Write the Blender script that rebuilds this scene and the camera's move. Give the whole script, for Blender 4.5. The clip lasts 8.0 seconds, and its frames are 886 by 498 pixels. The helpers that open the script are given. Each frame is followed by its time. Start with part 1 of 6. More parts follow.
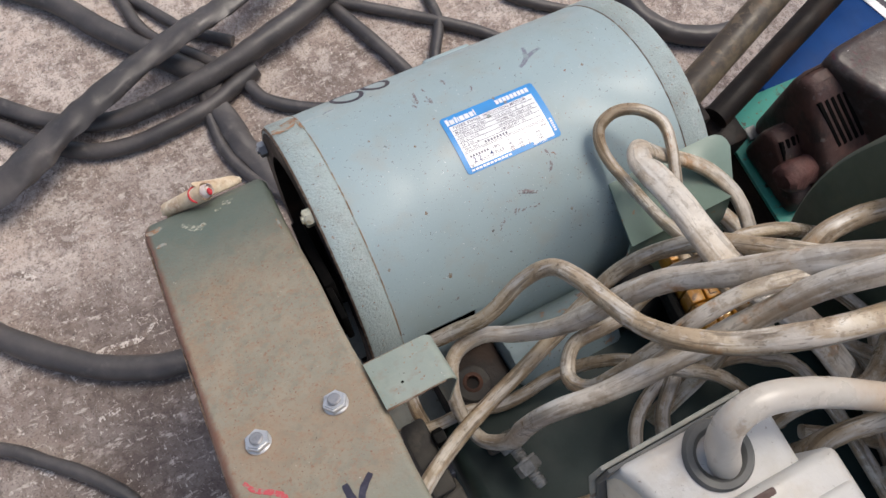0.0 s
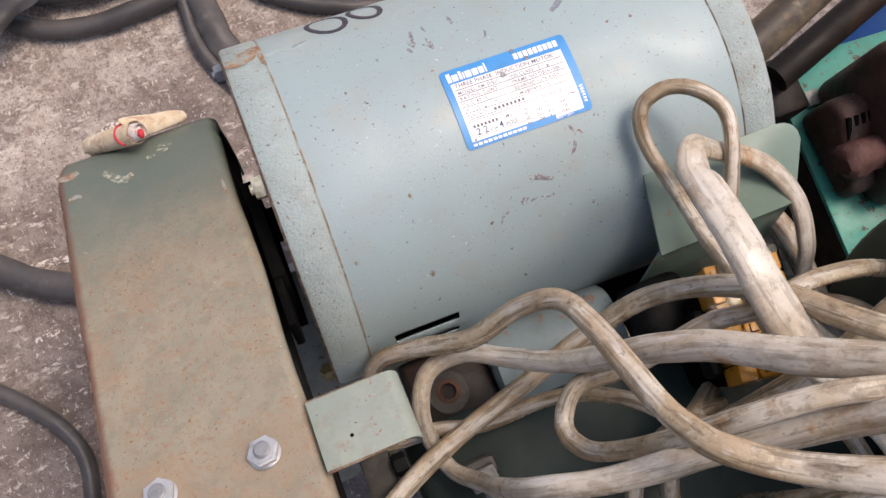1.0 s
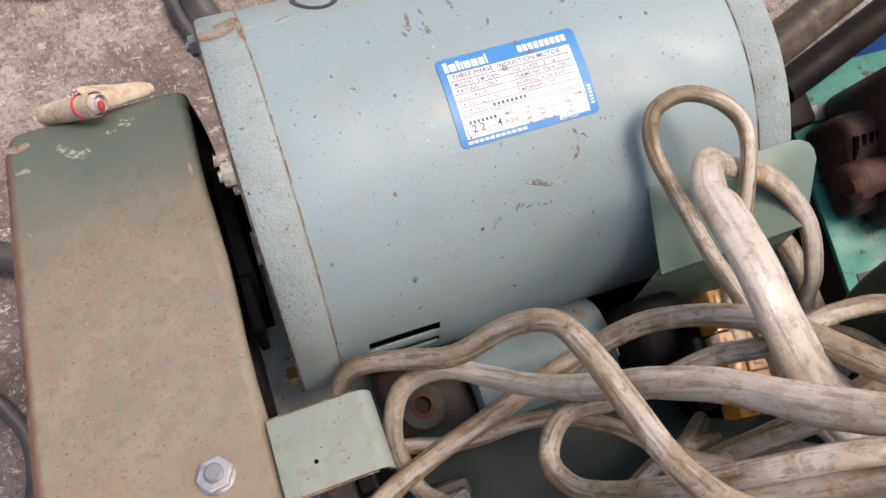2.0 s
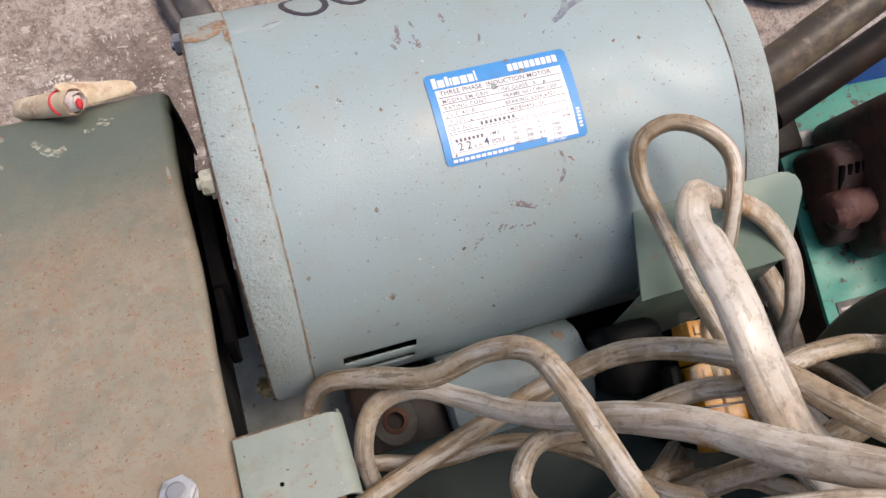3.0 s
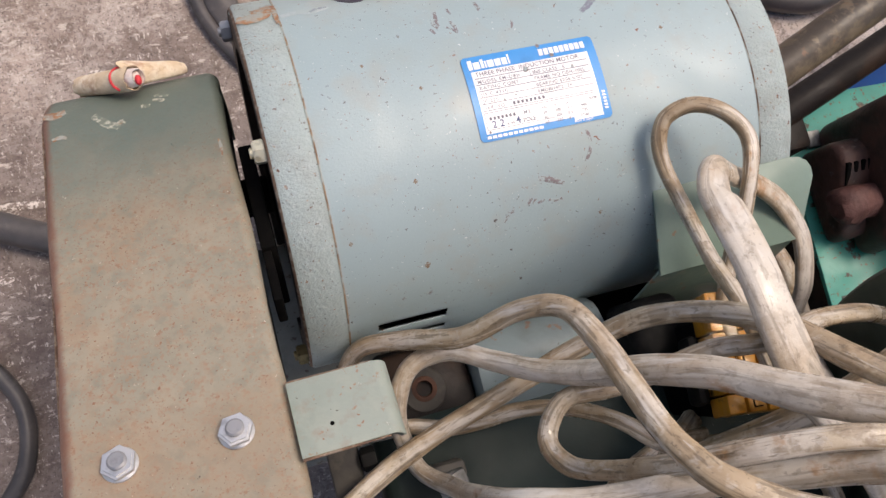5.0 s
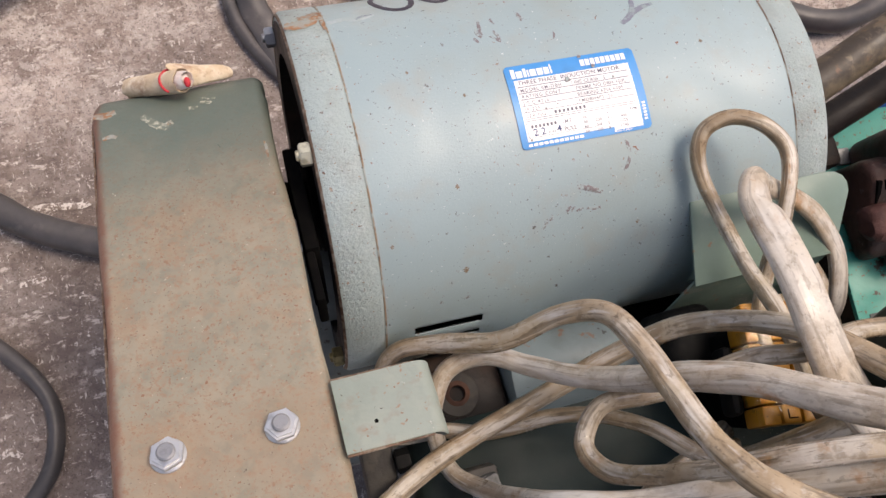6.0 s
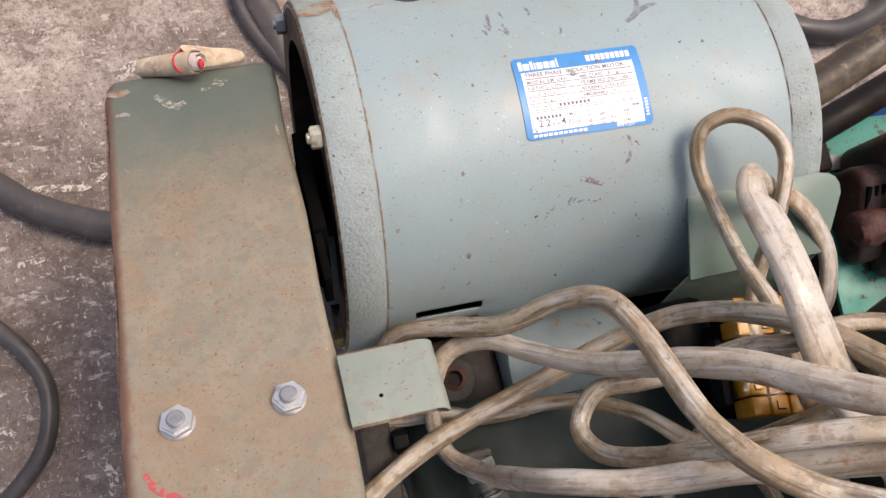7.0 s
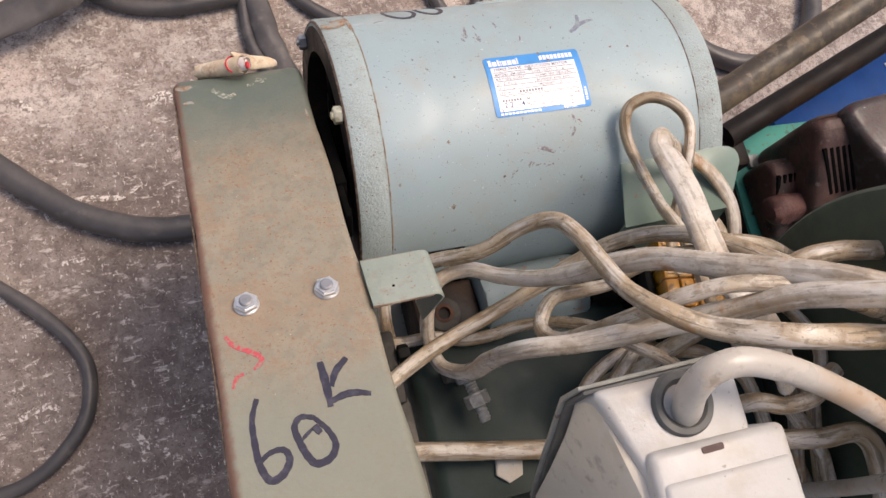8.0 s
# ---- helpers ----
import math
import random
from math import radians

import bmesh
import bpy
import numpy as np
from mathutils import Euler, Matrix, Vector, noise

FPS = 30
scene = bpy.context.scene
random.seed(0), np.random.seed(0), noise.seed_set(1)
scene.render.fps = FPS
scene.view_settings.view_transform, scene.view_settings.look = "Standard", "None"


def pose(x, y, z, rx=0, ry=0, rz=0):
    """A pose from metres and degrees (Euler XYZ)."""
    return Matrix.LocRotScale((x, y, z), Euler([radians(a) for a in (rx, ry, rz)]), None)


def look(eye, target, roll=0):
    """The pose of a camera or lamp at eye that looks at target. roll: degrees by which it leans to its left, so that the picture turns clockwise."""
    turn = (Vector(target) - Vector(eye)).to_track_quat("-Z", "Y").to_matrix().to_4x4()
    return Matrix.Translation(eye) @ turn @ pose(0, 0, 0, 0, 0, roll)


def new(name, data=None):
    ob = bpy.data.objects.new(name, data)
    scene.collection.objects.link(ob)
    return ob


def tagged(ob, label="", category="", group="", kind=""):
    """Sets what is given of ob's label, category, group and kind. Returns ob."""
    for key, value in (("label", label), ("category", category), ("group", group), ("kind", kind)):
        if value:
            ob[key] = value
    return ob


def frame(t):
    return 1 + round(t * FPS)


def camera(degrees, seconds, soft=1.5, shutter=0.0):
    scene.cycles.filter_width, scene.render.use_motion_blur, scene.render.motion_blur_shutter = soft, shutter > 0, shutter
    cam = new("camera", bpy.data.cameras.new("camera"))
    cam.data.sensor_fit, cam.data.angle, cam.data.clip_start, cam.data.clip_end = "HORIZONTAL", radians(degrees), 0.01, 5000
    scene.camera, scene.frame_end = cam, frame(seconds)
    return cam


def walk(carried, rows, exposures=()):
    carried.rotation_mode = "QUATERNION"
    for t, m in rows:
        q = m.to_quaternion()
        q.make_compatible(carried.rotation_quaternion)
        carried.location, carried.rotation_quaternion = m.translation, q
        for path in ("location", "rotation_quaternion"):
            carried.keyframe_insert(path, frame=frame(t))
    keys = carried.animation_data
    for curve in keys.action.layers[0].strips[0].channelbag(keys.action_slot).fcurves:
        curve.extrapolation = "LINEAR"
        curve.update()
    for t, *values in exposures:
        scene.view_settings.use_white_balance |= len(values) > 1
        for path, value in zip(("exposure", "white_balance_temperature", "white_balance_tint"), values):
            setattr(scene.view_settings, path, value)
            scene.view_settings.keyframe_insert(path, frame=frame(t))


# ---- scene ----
cam = camera(57.0, 8.0)
PATH = [
    (0, -0.1646, -0.2384, 1.0444, 19.70, -2.90, -27.75),
    (0.5, -0.1170, -0.1807, 0.9593, 13.29, -3.23, -23.48),
    (1, -0.1050, -0.1476, 0.9448, 10.87, -4.58, -22.09),
    (1.5, -0.1048, -0.1327, 0.9216, 9.58, -5.83, -20.18),
    (2.8, -0.0944, -0.1242, 0.9001, 9.49, -8.42, -17.25),
    (3, -0.0949, -0.1172, 0.9008, 8.92, -8.60, -16.46),
    (3.5, -0.1019, -0.1120, 0.8940, 8.87, -9.17, -15.22),
    (4, -0.1000, -0.1154, 0.8934, 9.02, -9.28, -15.43),
    (4.5, -0.1114, -0.1311, 0.9146, 9.69, -8.97, -15.63),
    (5.8, -0.1392, -0.1462, 0.9244, 10.78, -8.14, -14.69),
    (6, -0.1422, -0.1444, 0.9247, 10.96, -8.05, -14.14),
    (6.5, -0.1462, -0.1462, 0.9233, 10.91, -8.50, -13.10),
    (7, -0.1553, -0.1535, 0.9325, 10.88, -9.22, -12.55),
    (7.5, -0.1597, -0.1801, 0.9803, 11.95, -9.77, -13.03),
    (8, -0.2101, -0.2581, 1.0563, 15.61, -10.40, -13.93),
]
walk(cam, [(t, pose(x, y, z, rx, ry, rz)) for t, x, y, z, rx, ry, rz in PATH], [(0.0, 0.14, 6650, 9), (0.5, 0.24, 7000, 14), (1.0, 0.35, 7050, 15), (1.6, 0.33, 7050, 15), (3.5, 0.31, 7050, 14), (8.0, 0.37, 7300, 16)])

# ---- light ----
world = bpy.data.worlds.new("sky")
scene.world = world
world.use_nodes = True
wn = world.node_tree.nodes
sky = wn.new("ShaderNodeTexSky")
sky.sky_type = "NISHITA"
sky.sun_disc = False
sky.sun_elevation, sky.sun_rotation = radians(66), radians(75)
sky.dust_density, sky.air_density = 4.0, 1.0
wn["Background"].inputs["Strength"].default_value = 0.15
world.node_tree.links.new(sky.outputs[0], wn["Background"].inputs["Color"])
sun = new("sun", bpy.data.lights.new("sun", "SUN"))
sun.data.energy, sun.data.angle, sun.data.color = 1.3, radians(20), (1.0, 0.95, 0.88)
sun.matrix_world = look((1.16, 0.31, 2.7), (0, 0, 0))


# ---- materials ----
def nodes_of(name):
    m = bpy.data.materials.new(name)
    m.use_nodes = True
    return m, m.node_tree.nodes, m.node_tree.links, m.node_tree.nodes["Principled BSDF"]


def noise_mask(nt, lk, scale, lo, hi, detail=6.0, rough=0.6, stretch=(1, 1, 1), shift=(0, 0, 0)):
    """A noise in object space, cut between lo and hi: 0 to 1."""
    co = nt.new("ShaderNodeTexCoord")
    mp = nt.new("ShaderNodeMapping")
    mp.inputs["Scale"].default_value, mp.inputs["Location"].default_value = stretch, shift
    nz = nt.new("ShaderNodeTexNoise")
    nz.inputs["Scale"].default_value, nz.inputs["Detail"].default_value, nz.inputs["Roughness"].default_value = scale, detail, rough
    rp = nt.new("ShaderNodeMapRange")
    rp.inputs["From Min"].default_value, rp.inputs["From Max"].default_value = 0.5 + (lo - 0.5) / 1.35, 0.5 + (hi - 0.5) / 1.35
    lk.new(co.outputs["Object"], mp.inputs[0])
    lk.new(mp.outputs[0], nz.inputs["Vector"])
    lk.new(nz.outputs["Fac"], rp.inputs["Value"])
    return rp.outputs[0], nz.outputs["Fac"]


def speckled(nt, lk, under, col, scale, size, share, n):
    """Scattered ragged spots: size in cells, share of the cells that hold one."""
    co = nt.new("ShaderNodeTexCoord")
    nz = nt.new("ShaderNodeTexNoise")
    nz.inputs["Scale"].default_value = scale * 2.6
    lk.new(co.outputs["Object"], nz.inputs["Vector"])
    shift = nt.new("ShaderNodeVectorMath")
    shift.operation = "MULTIPLY_ADD"
    shift.inputs[1].default_value = (0.95 / scale,) * 3
    lk.new(nz.outputs["Color"], shift.inputs[0])
    lk.new(co.outputs["Object"], shift.inputs[2])
    vo = nt.new("ShaderNodeTexVoronoi")
    vo.inputs["Scale"].default_value = scale * (1 + 0.013 * n)
    lk.new(shift.outputs[0], vo.inputs["Vector"])
    near = nt.new("ShaderNodeMapRange")
    near.inputs["From Min"].default_value, near.inputs["From Max"].default_value = size, size * 0.7
    lk.new(vo.outputs["Distance"], near.inputs["Value"])
    sep = nt.new("ShaderNodeSeparateColor")
    lk.new(vo.outputs["Color"], sep.inputs[0])
    pick = nt.new("ShaderNodeMath")
    pick.operation = "LESS_THAN"
    crowd = nt.new("ShaderNodeTexNoise")
    crowd.inputs["Scale"].default_value, crowd.inputs["Detail"].default_value = 14.0 + 3 * n, 3.0
    lk.new(co.outputs["Object"], crowd.inputs["Vector"])
    span = nt.new("ShaderNodeMapRange")
    span.inputs["From Min"].default_value, span.inputs["From Max"].default_value = 0.36, 0.66
    span.inputs["To Max"].default_value = share * 2.2
    lk.new(crowd.outputs["Fac"], span.inputs["Value"])
    lk.new(span.outputs[0], pick.inputs[1])
    lk.new(sep.outputs[0], pick.inputs[0])
    both = nt.new("ShaderNodeMath")
    both.operation = "MULTIPLY"
    lk.new(near.outputs[0], both.inputs[0])
    lk.new(pick.outputs[0], both.inputs[1])
    mix = nt.new("ShaderNodeMix")
    mix.data_type = "RGBA"
    lk.new(both.outputs[0], mix.inputs["Factor"])
    lk.new(under, mix.inputs["A"])
    mix.inputs["B"].default_value = (*col, 1)
    return mix.outputs["Result"]


def surface(name, base, rough=0.6, metal=0.0, layers=(), bump=0.0, bump_scale=200.0, rough_var=0.12, coat=0.0, dots=(), gloss=0.5):
    """layers: (colour, scale, lo, hi, amount[, stretch[, roughness]]), laid over the base one after another."""
    m, nt, lk, bs = nodes_of(name)
    colour = nt.new("ShaderNodeRGB")
    colour.outputs[0].default_value = (*base, 1)
    out = colour.outputs[0]
    rsock = None
    for n, layer in enumerate(layers):
        col, scale, lo, hi, amount = layer[:5]
        stretch = layer[5] if len(layer) > 5 else (1, 1, 1)
        mask, _ = noise_mask(nt, lk, scale, lo, hi, stretch=stretch, shift=(n * 3.7, n * 1.3, n * 2.1))
        mul = nt.new("ShaderNodeMath")
        mul.operation = "MULTIPLY"
        mul.inputs[1].default_value = amount
        lk.new(mask, mul.inputs[0])
        mix = nt.new("ShaderNodeMix")
        mix.data_type = "RGBA"
        lk.new(mul.outputs[0], mix.inputs["Factor"])
        lk.new(out, mix.inputs["A"])
        mix.inputs["B"].default_value = (*col, 1)
        out = mix.outputs["Result"]
    for n, (col, scale, size, share) in enumerate(dots):
        out = speckled(nt, lk, out, col, scale, size, share, n)
    lk.new(out, bs.inputs["Base Color"])
    bs.inputs["Specular IOR Level"].default_value = gloss
    bs.inputs["Metallic"].default_value = metal
    rmask, _ = noise_mask(nt, lk, 35.0, 0.3, 0.7)
    rr = nt.new("ShaderNodeMapRange")
    rr.inputs["To Min"].default_value, rr.inputs["To Max"].default_value = max(0.02, rough - rough_var), min(1, rough + rough_var)
    lk.new(rmask, rr.inputs["Value"])
    lk.new(rr.outputs[0], bs.inputs["Roughness"])
    bs.inputs["Coat Weight"].default_value = coat
    if bump:
        _, fine = noise_mask(nt, lk, bump_scale, 0, 1, detail=4)
        bp = nt.new("ShaderNodeBump")
        bp.inputs["Strength"].default_value, bp.inputs["Distance"].default_value = bump, 0.002
        lk.new(fine, bp.inputs["Height"])
        lk.new(bp.outputs[0], bs.inputs["Normal"])
    return m


def drift(m, colour, axis, start, end, amount, ragged=0.08, scale=9.0, centre=None):
    """Lays a colour over a material where it lies past start to end along an axis, or from a centre, with a ragged
    border: settled dust, rust, painted shade.
    """
    nt, lk, bs = m.node_tree.nodes, m.node_tree.links, m.node_tree.nodes["Principled BSDF"]
    co = nt.new("ShaderNodeTexCoord")
    sep = nt.new("ShaderNodeSeparateXYZ")
    lk.new(co.outputs["Object"], sep.inputs[0])
    _, cloud = noise_mask(nt, lk, scale, 0, 1, detail=5)
    add = nt.new("ShaderNodeMath")
    add.operation = "MULTIPLY_ADD"
    add.inputs[1].default_value = ragged * 2
    lk.new(cloud, add.inputs[0])
    if centre:
        far = nt.new("ShaderNodeVectorMath")
        far.operation = "DISTANCE"
        far.inputs[1].default_value = centre
        lk.new(co.outputs["Object"], far.inputs[0])
        lk.new(far.outputs["Value"], add.inputs[2])
    else:
        lk.new(sep.outputs["XYZ".index(axis)], add.inputs[2])
    rp = nt.new("ShaderNodeMapRange")
    rp.interpolation_type = "SMOOTHSTEP"
    rp.inputs["From Min"].default_value, rp.inputs["From Max"].default_value = start + ragged, end + ragged
    rp.inputs["To Max"].default_value = amount
    lk.new(add.outputs[0], rp.inputs["Value"])
    mix = nt.new("ShaderNodeMix")
    mix.data_type = "RGBA"
    lk.new(rp.outputs[0], mix.inputs["Factor"])
    lk.new(bs.inputs["Base Color"].links[0].from_socket, mix.inputs["A"])
    mix.inputs["B"].default_value = (*colour, 1)
    lk.new(mix.outputs["Result"], bs.inputs["Base Color"])


RUST, RUST_DARK = (0.30, 0.115, 0.045), (0.10, 0.04, 0.02)
MOTOR = surface("blue_grey_paint", (0.302, 0.386, 0.403), 0.44, layers=[
    ((0.332, 0.424, 0.44), 9, 0.4, 0.7, 0.7), ((0.29, 0.335, 0.315), 16, 0.5, 0.75, 0.5), ((0.33, 0.34, 0.31), 40, 0.55, 0.75, 0.4),
    ((0.13, 0.12, 0.115), 420, 0.735, 0.76, 0.85), ((0.25, 0.13, 0.08), 260, 0.75, 0.775, 0.75), ((0.55, 0.60, 0.60), 640, 0.73, 0.77, 0.6),
    ((0.16, 0.15, 0.14), 110, 0.80, 0.82, 0.8)], bump=0.09, bump_scale=700, dots=[((0.10, 0.09, 0.085), 130, 0.11, 0.26), ((0.22, 0.10, 0.06), 62, 0.08, 0.25), ((0.62, 0.66, 0.66), 170, 0.08, 0.3), ((0.20, 0.18, 0.17), 310, 0.14, 0.26), ((0.25, 0.17, 0.13), 220, 0.12, 0.2)])
CAST = surface("cast_blue_grey_paint", (0.335, 0.405, 0.40), 0.52, layers=[
    ((0.29, 0.33, 0.30), 14, 0.45, 0.7, 0.6), ((0.40, 0.46, 0.45), 120, 0.55, 0.7, 0.5), ((0.30, 0.17, 0.10), 210, 0.70, 0.75, 0.7),
    (RUST_DARK, 420, 0.70, 0.74, 0.7), ((0.27, 0.30, 0.28), 50, 0.5, 0.7, 0.5)], bump=0.55, bump_scale=480, dots=[((0.14, 0.07, 0.045), 150, 0.13, 0.3), ((0.09, 0.085, 0.08), 260, 0.16, 0.3), ((0.24, 0.115, 0.06), 330, 0.2, 0.25)])
RUSTED = surface("rusted_steel", (0.20, 0.085, 0.04), 0.85, layers=[((0.36, 0.17, 0.07), 60, 0.4, 0.65, 0.8), (RUST_DARK, 110, 0.5, 0.7, 0.8)],
                 bump=0.5, bump_scale=300)
GREEN_DARK = surface("dark_green_paint", (0.032, 0.050, 0.046), 0.5, layers=[
    ((0.022, 0.033, 0.029), 8, 0.4, 0.65, 0.7), ((0.06, 0.062, 0.055), 22, 0.58, 0.75, 0.3)], bump=0.08, gloss=0.25, dots=[((0.22, 0.21, 0.2), 45, 0.035, 0.25)])
DISC = surface("olive_green_paint", (0.05, 0.066, 0.045), 0.6, layers=[((0.07, 0.085, 0.06), 7, 0.4, 0.7, 0.8), ((0.03, 0.036, 0.028), 14, 0.5, 0.75, 0.6)], bump=0.05)
LID = surface("sage_green_paint", (0.175, 0.245, 0.205), 0.45, layers=[((0.13, 0.19, 0.16), 18, 0.4, 0.7, 0.6), ((0.33, 0.33, 0.27), 40, 0.64, 0.75, 0.5),
              (RUST, 120, 0.7, 0.74, 0.6)], bump=0.06)
HOUSING = surface("pale_blue_grey_paint", (0.21, 0.265, 0.275), 0.5, layers=[((0.15, 0.17, 0.16), 20, 0.5, 0.72, 0.7), (RUST, 70, 0.68, 0.73, 0.6),
                  ((0.06, 0.05, 0.045), 200, 0.7, 0.73, 0.8)], bump=0.15)
BLACK = surface("dull_black_steel", (0.005, 0.005, 0.005), 0.6, layers=[((0.02, 0.019, 0.018), 30, 0.5, 0.7, 0.6)], bump=0.1, gloss=0.12)
# Near-black iron; also puts the shade of gaps and recesses into the colour.
VOID = surface("shade_black_iron", (0.004, 0.004, 0.004), 0.9, layers=[((0.009, 0.008, 0.007), 40, 0.5, 0.7, 0.6)], bump=0.2, gloss=0.03)
RUBBER = surface("dusty_black_rubber", (0.052, 0.047, 0.047), 0.42, layers=[((0.12, 0.104, 0.097), 14, 0.42, 0.72, 0.65), ((0.17, 0.15, 0.135), 45, 0.6, 0.8, 0.45)],
                 bump=0.12, bump_scale=120)
GASKET = surface("grey_rubber", (0.085, 0.085, 0.08), 0.6, layers=[((0.15, 0.14, 0.12), 40, 0.5, 0.7, 0.6)], bump=0.1)
ZINC = surface("zinc_plated_steel", (0.60, 0.60, 0.60), 0.38, 0.75, layers=[((0.36, 0.35, 0.34), 120, 0.5, 0.7, 0.7), ((0.72, 0.70, 0.68), 60, 0.55, 0.7, 0.6)], bump=0.08)
ZINC_GREY = surface("dull_zinc_stud", (0.34, 0.34, 0.35), 0.45, 0.6, layers=[((0.22, 0.22, 0.22), 160, 0.5, 0.7, 0.7)], bump=0.1)
BRASS = surface("yellow_passivated_steel", (0.74, 0.68, 0.50), 0.4, 0.7, layers=[((0.25, 0.2, 0.12), 150, 0.5, 0.7, 0.7)], bump=0.08)
BOX = surface("grey_white_plastic", (0.45, 0.44, 0.415), 0.42, layers=[((0.52, 0.50, 0.475), 12, 0.4, 0.7, 0.6), ((0.42, 0.33, 0.24), 26, 0.52, 0.66, 0.45), ((0.36, 0.32, 0.27), 60, 0.5, 0.75, 0.4),
              ((0.2, 0.17, 0.14), 420, 0.72, 0.75, 0.7)], bump=0.10, bump_scale=300)
AMBER = surface("amber_plastic", (0.42, 0.19, 0.014), 0.4, layers=[((0.26, 0.11, 0.012), 30, 0.45, 0.65, 0.7), ((0.05, 0.025, 0.01), 120, 0.63, 0.68, 0.7)], bump=0.1)
TEAL = surface("turquoise_paint", (0.035, 0.29, 0.23), 0.5, layers=[((0.025, 0.19, 0.155), 14, 0.4, 0.7, 0.7), ((0.05, 0.03, 0.02), 65, 0.62, 0.66, 0.95),
               ((0.12, 0.07, 0.04), 190, 0.66, 0.7, 0.8)], bump=0.15)
ENGINE = surface("rusty_brown_iron", (0.050, 0.023, 0.018), 0.6, layers=[((0.095, 0.042, 0.032), 20, 0.4, 0.65, 0.8), ((0.018, 0.012, 0.010), 35, 0.5, 0.7, 0.8),
                 ((0.16, 0.14, 0.13), 80, 0.68, 0.74, 0.5)], bump=0.5, bump_scale=180)
KNOB = surface("red_brown_rust", (0.062, 0.022, 0.020), 0.7, layers=[((0.11, 0.046, 0.038), 60, 0.4, 0.65, 0.8), ((0.06, 0.02, 0.015), 90, 0.5, 0.7, 0.7)], bump=0.6, bump_scale=220)
PIPE = surface("weathered_brown_steel", (0.050, 0.036, 0.024), 0.5, layers=[((0.15, 0.112, 0.066), 16, 0.46, 0.60, 0.8), ((0.20, 0.15, 0.095), 60, 0.58, 0.66, 0.6), ((0.14, 0.065, 0.03), 70, 0.62, 0.72, 0.7),
               ((0.03, 0.022, 0.016), 40, 0.55, 0.7, 0.7)], bump=0.25)
# Rust on the pipe; on the end ring it stands for shade.
PIPE_DARK = surface("rusted_or_shaded_steel", (0.011, 0.008, 0.007), 0.6, layers=[((0.04, 0.022, 0.014), 22, 0.5, 0.7, 0.6)], bump=0.3, gloss=0.25)
BLUE = surface("blue_plastic", (0.003, 0.055, 0.22), 0.6, layers=[((0.004, 0.04, 0.16), 12, 0.45, 0.7, 0.7)], bump=0.05, gloss=0.15)
PAPER = surface("cream_cardboard", (0.64, 0.50, 0.34), 0.85, layers=[((0.78, 0.68, 0.54), 60, 0.42, 0.6, 0.8), ((0.40, 0.22, 0.13), 70, 0.56, 0.7, 0.7), ((0.50, 0.36, 0.24), 240, 0.55, 0.65, 0.6)], bump=0.6, bump_scale=240)
RED = surface("red_paint", (0.55, 0.03, 0.04), 0.6)
CHALK = surface("faded_red_crayon", (0.52, 0.085, 0.10), 0.85, layers=[((0.29, 0.25, 0.195), 420, 0.52, 0.62, 0.8), ((0.30, 0.25, 0.2), 90, 0.58, 0.66, 0.7)])
INK = surface("black_marker_ink", (0.03, 0.027, 0.045), 0.5, layers=[((0.10, 0.095, 0.12), 120, 0.5, 0.7, 0.5)])
INK_FADED = surface("faded_violet_ink", (0.19, 0.20, 0.25), 0.6, layers=[((0.27, 0.34, 0.34), 200, 0.5, 0.6, 0.8)])
SCRAPE = surface("grey_scrape", (0.19, 0.165, 0.17), 0.6, layers=[((0.33, 0.40, 0.40), 420, 0.47, 0.56, 0.95)])
BARE = surface("pale_scraped_paint", (0.44, 0.43, 0.35), 0.7, layers=[((0.13, 0.16, 0.13), 330, 0.42, 0.55, 0.95), ((0.15, 0.17, 0.135), 120, 0.5, 0.6, 0.9)])
PLATE_BLUE = surface("blue_print", (0.03, 0.26, 0.62), 0.4, layers=[((0.02, 0.18, 0.45), 60, 0.5, 0.7, 0.4)])
PLATE_WHITE = surface("white_enamel", (0.80, 0.81, 0.82), 0.35, layers=[((0.62, 0.62, 0.62), 90, 0.6, 0.75, 0.4)])
PRINT = surface("grey_print", (0.12, 0.12, 0.16), 0.5)


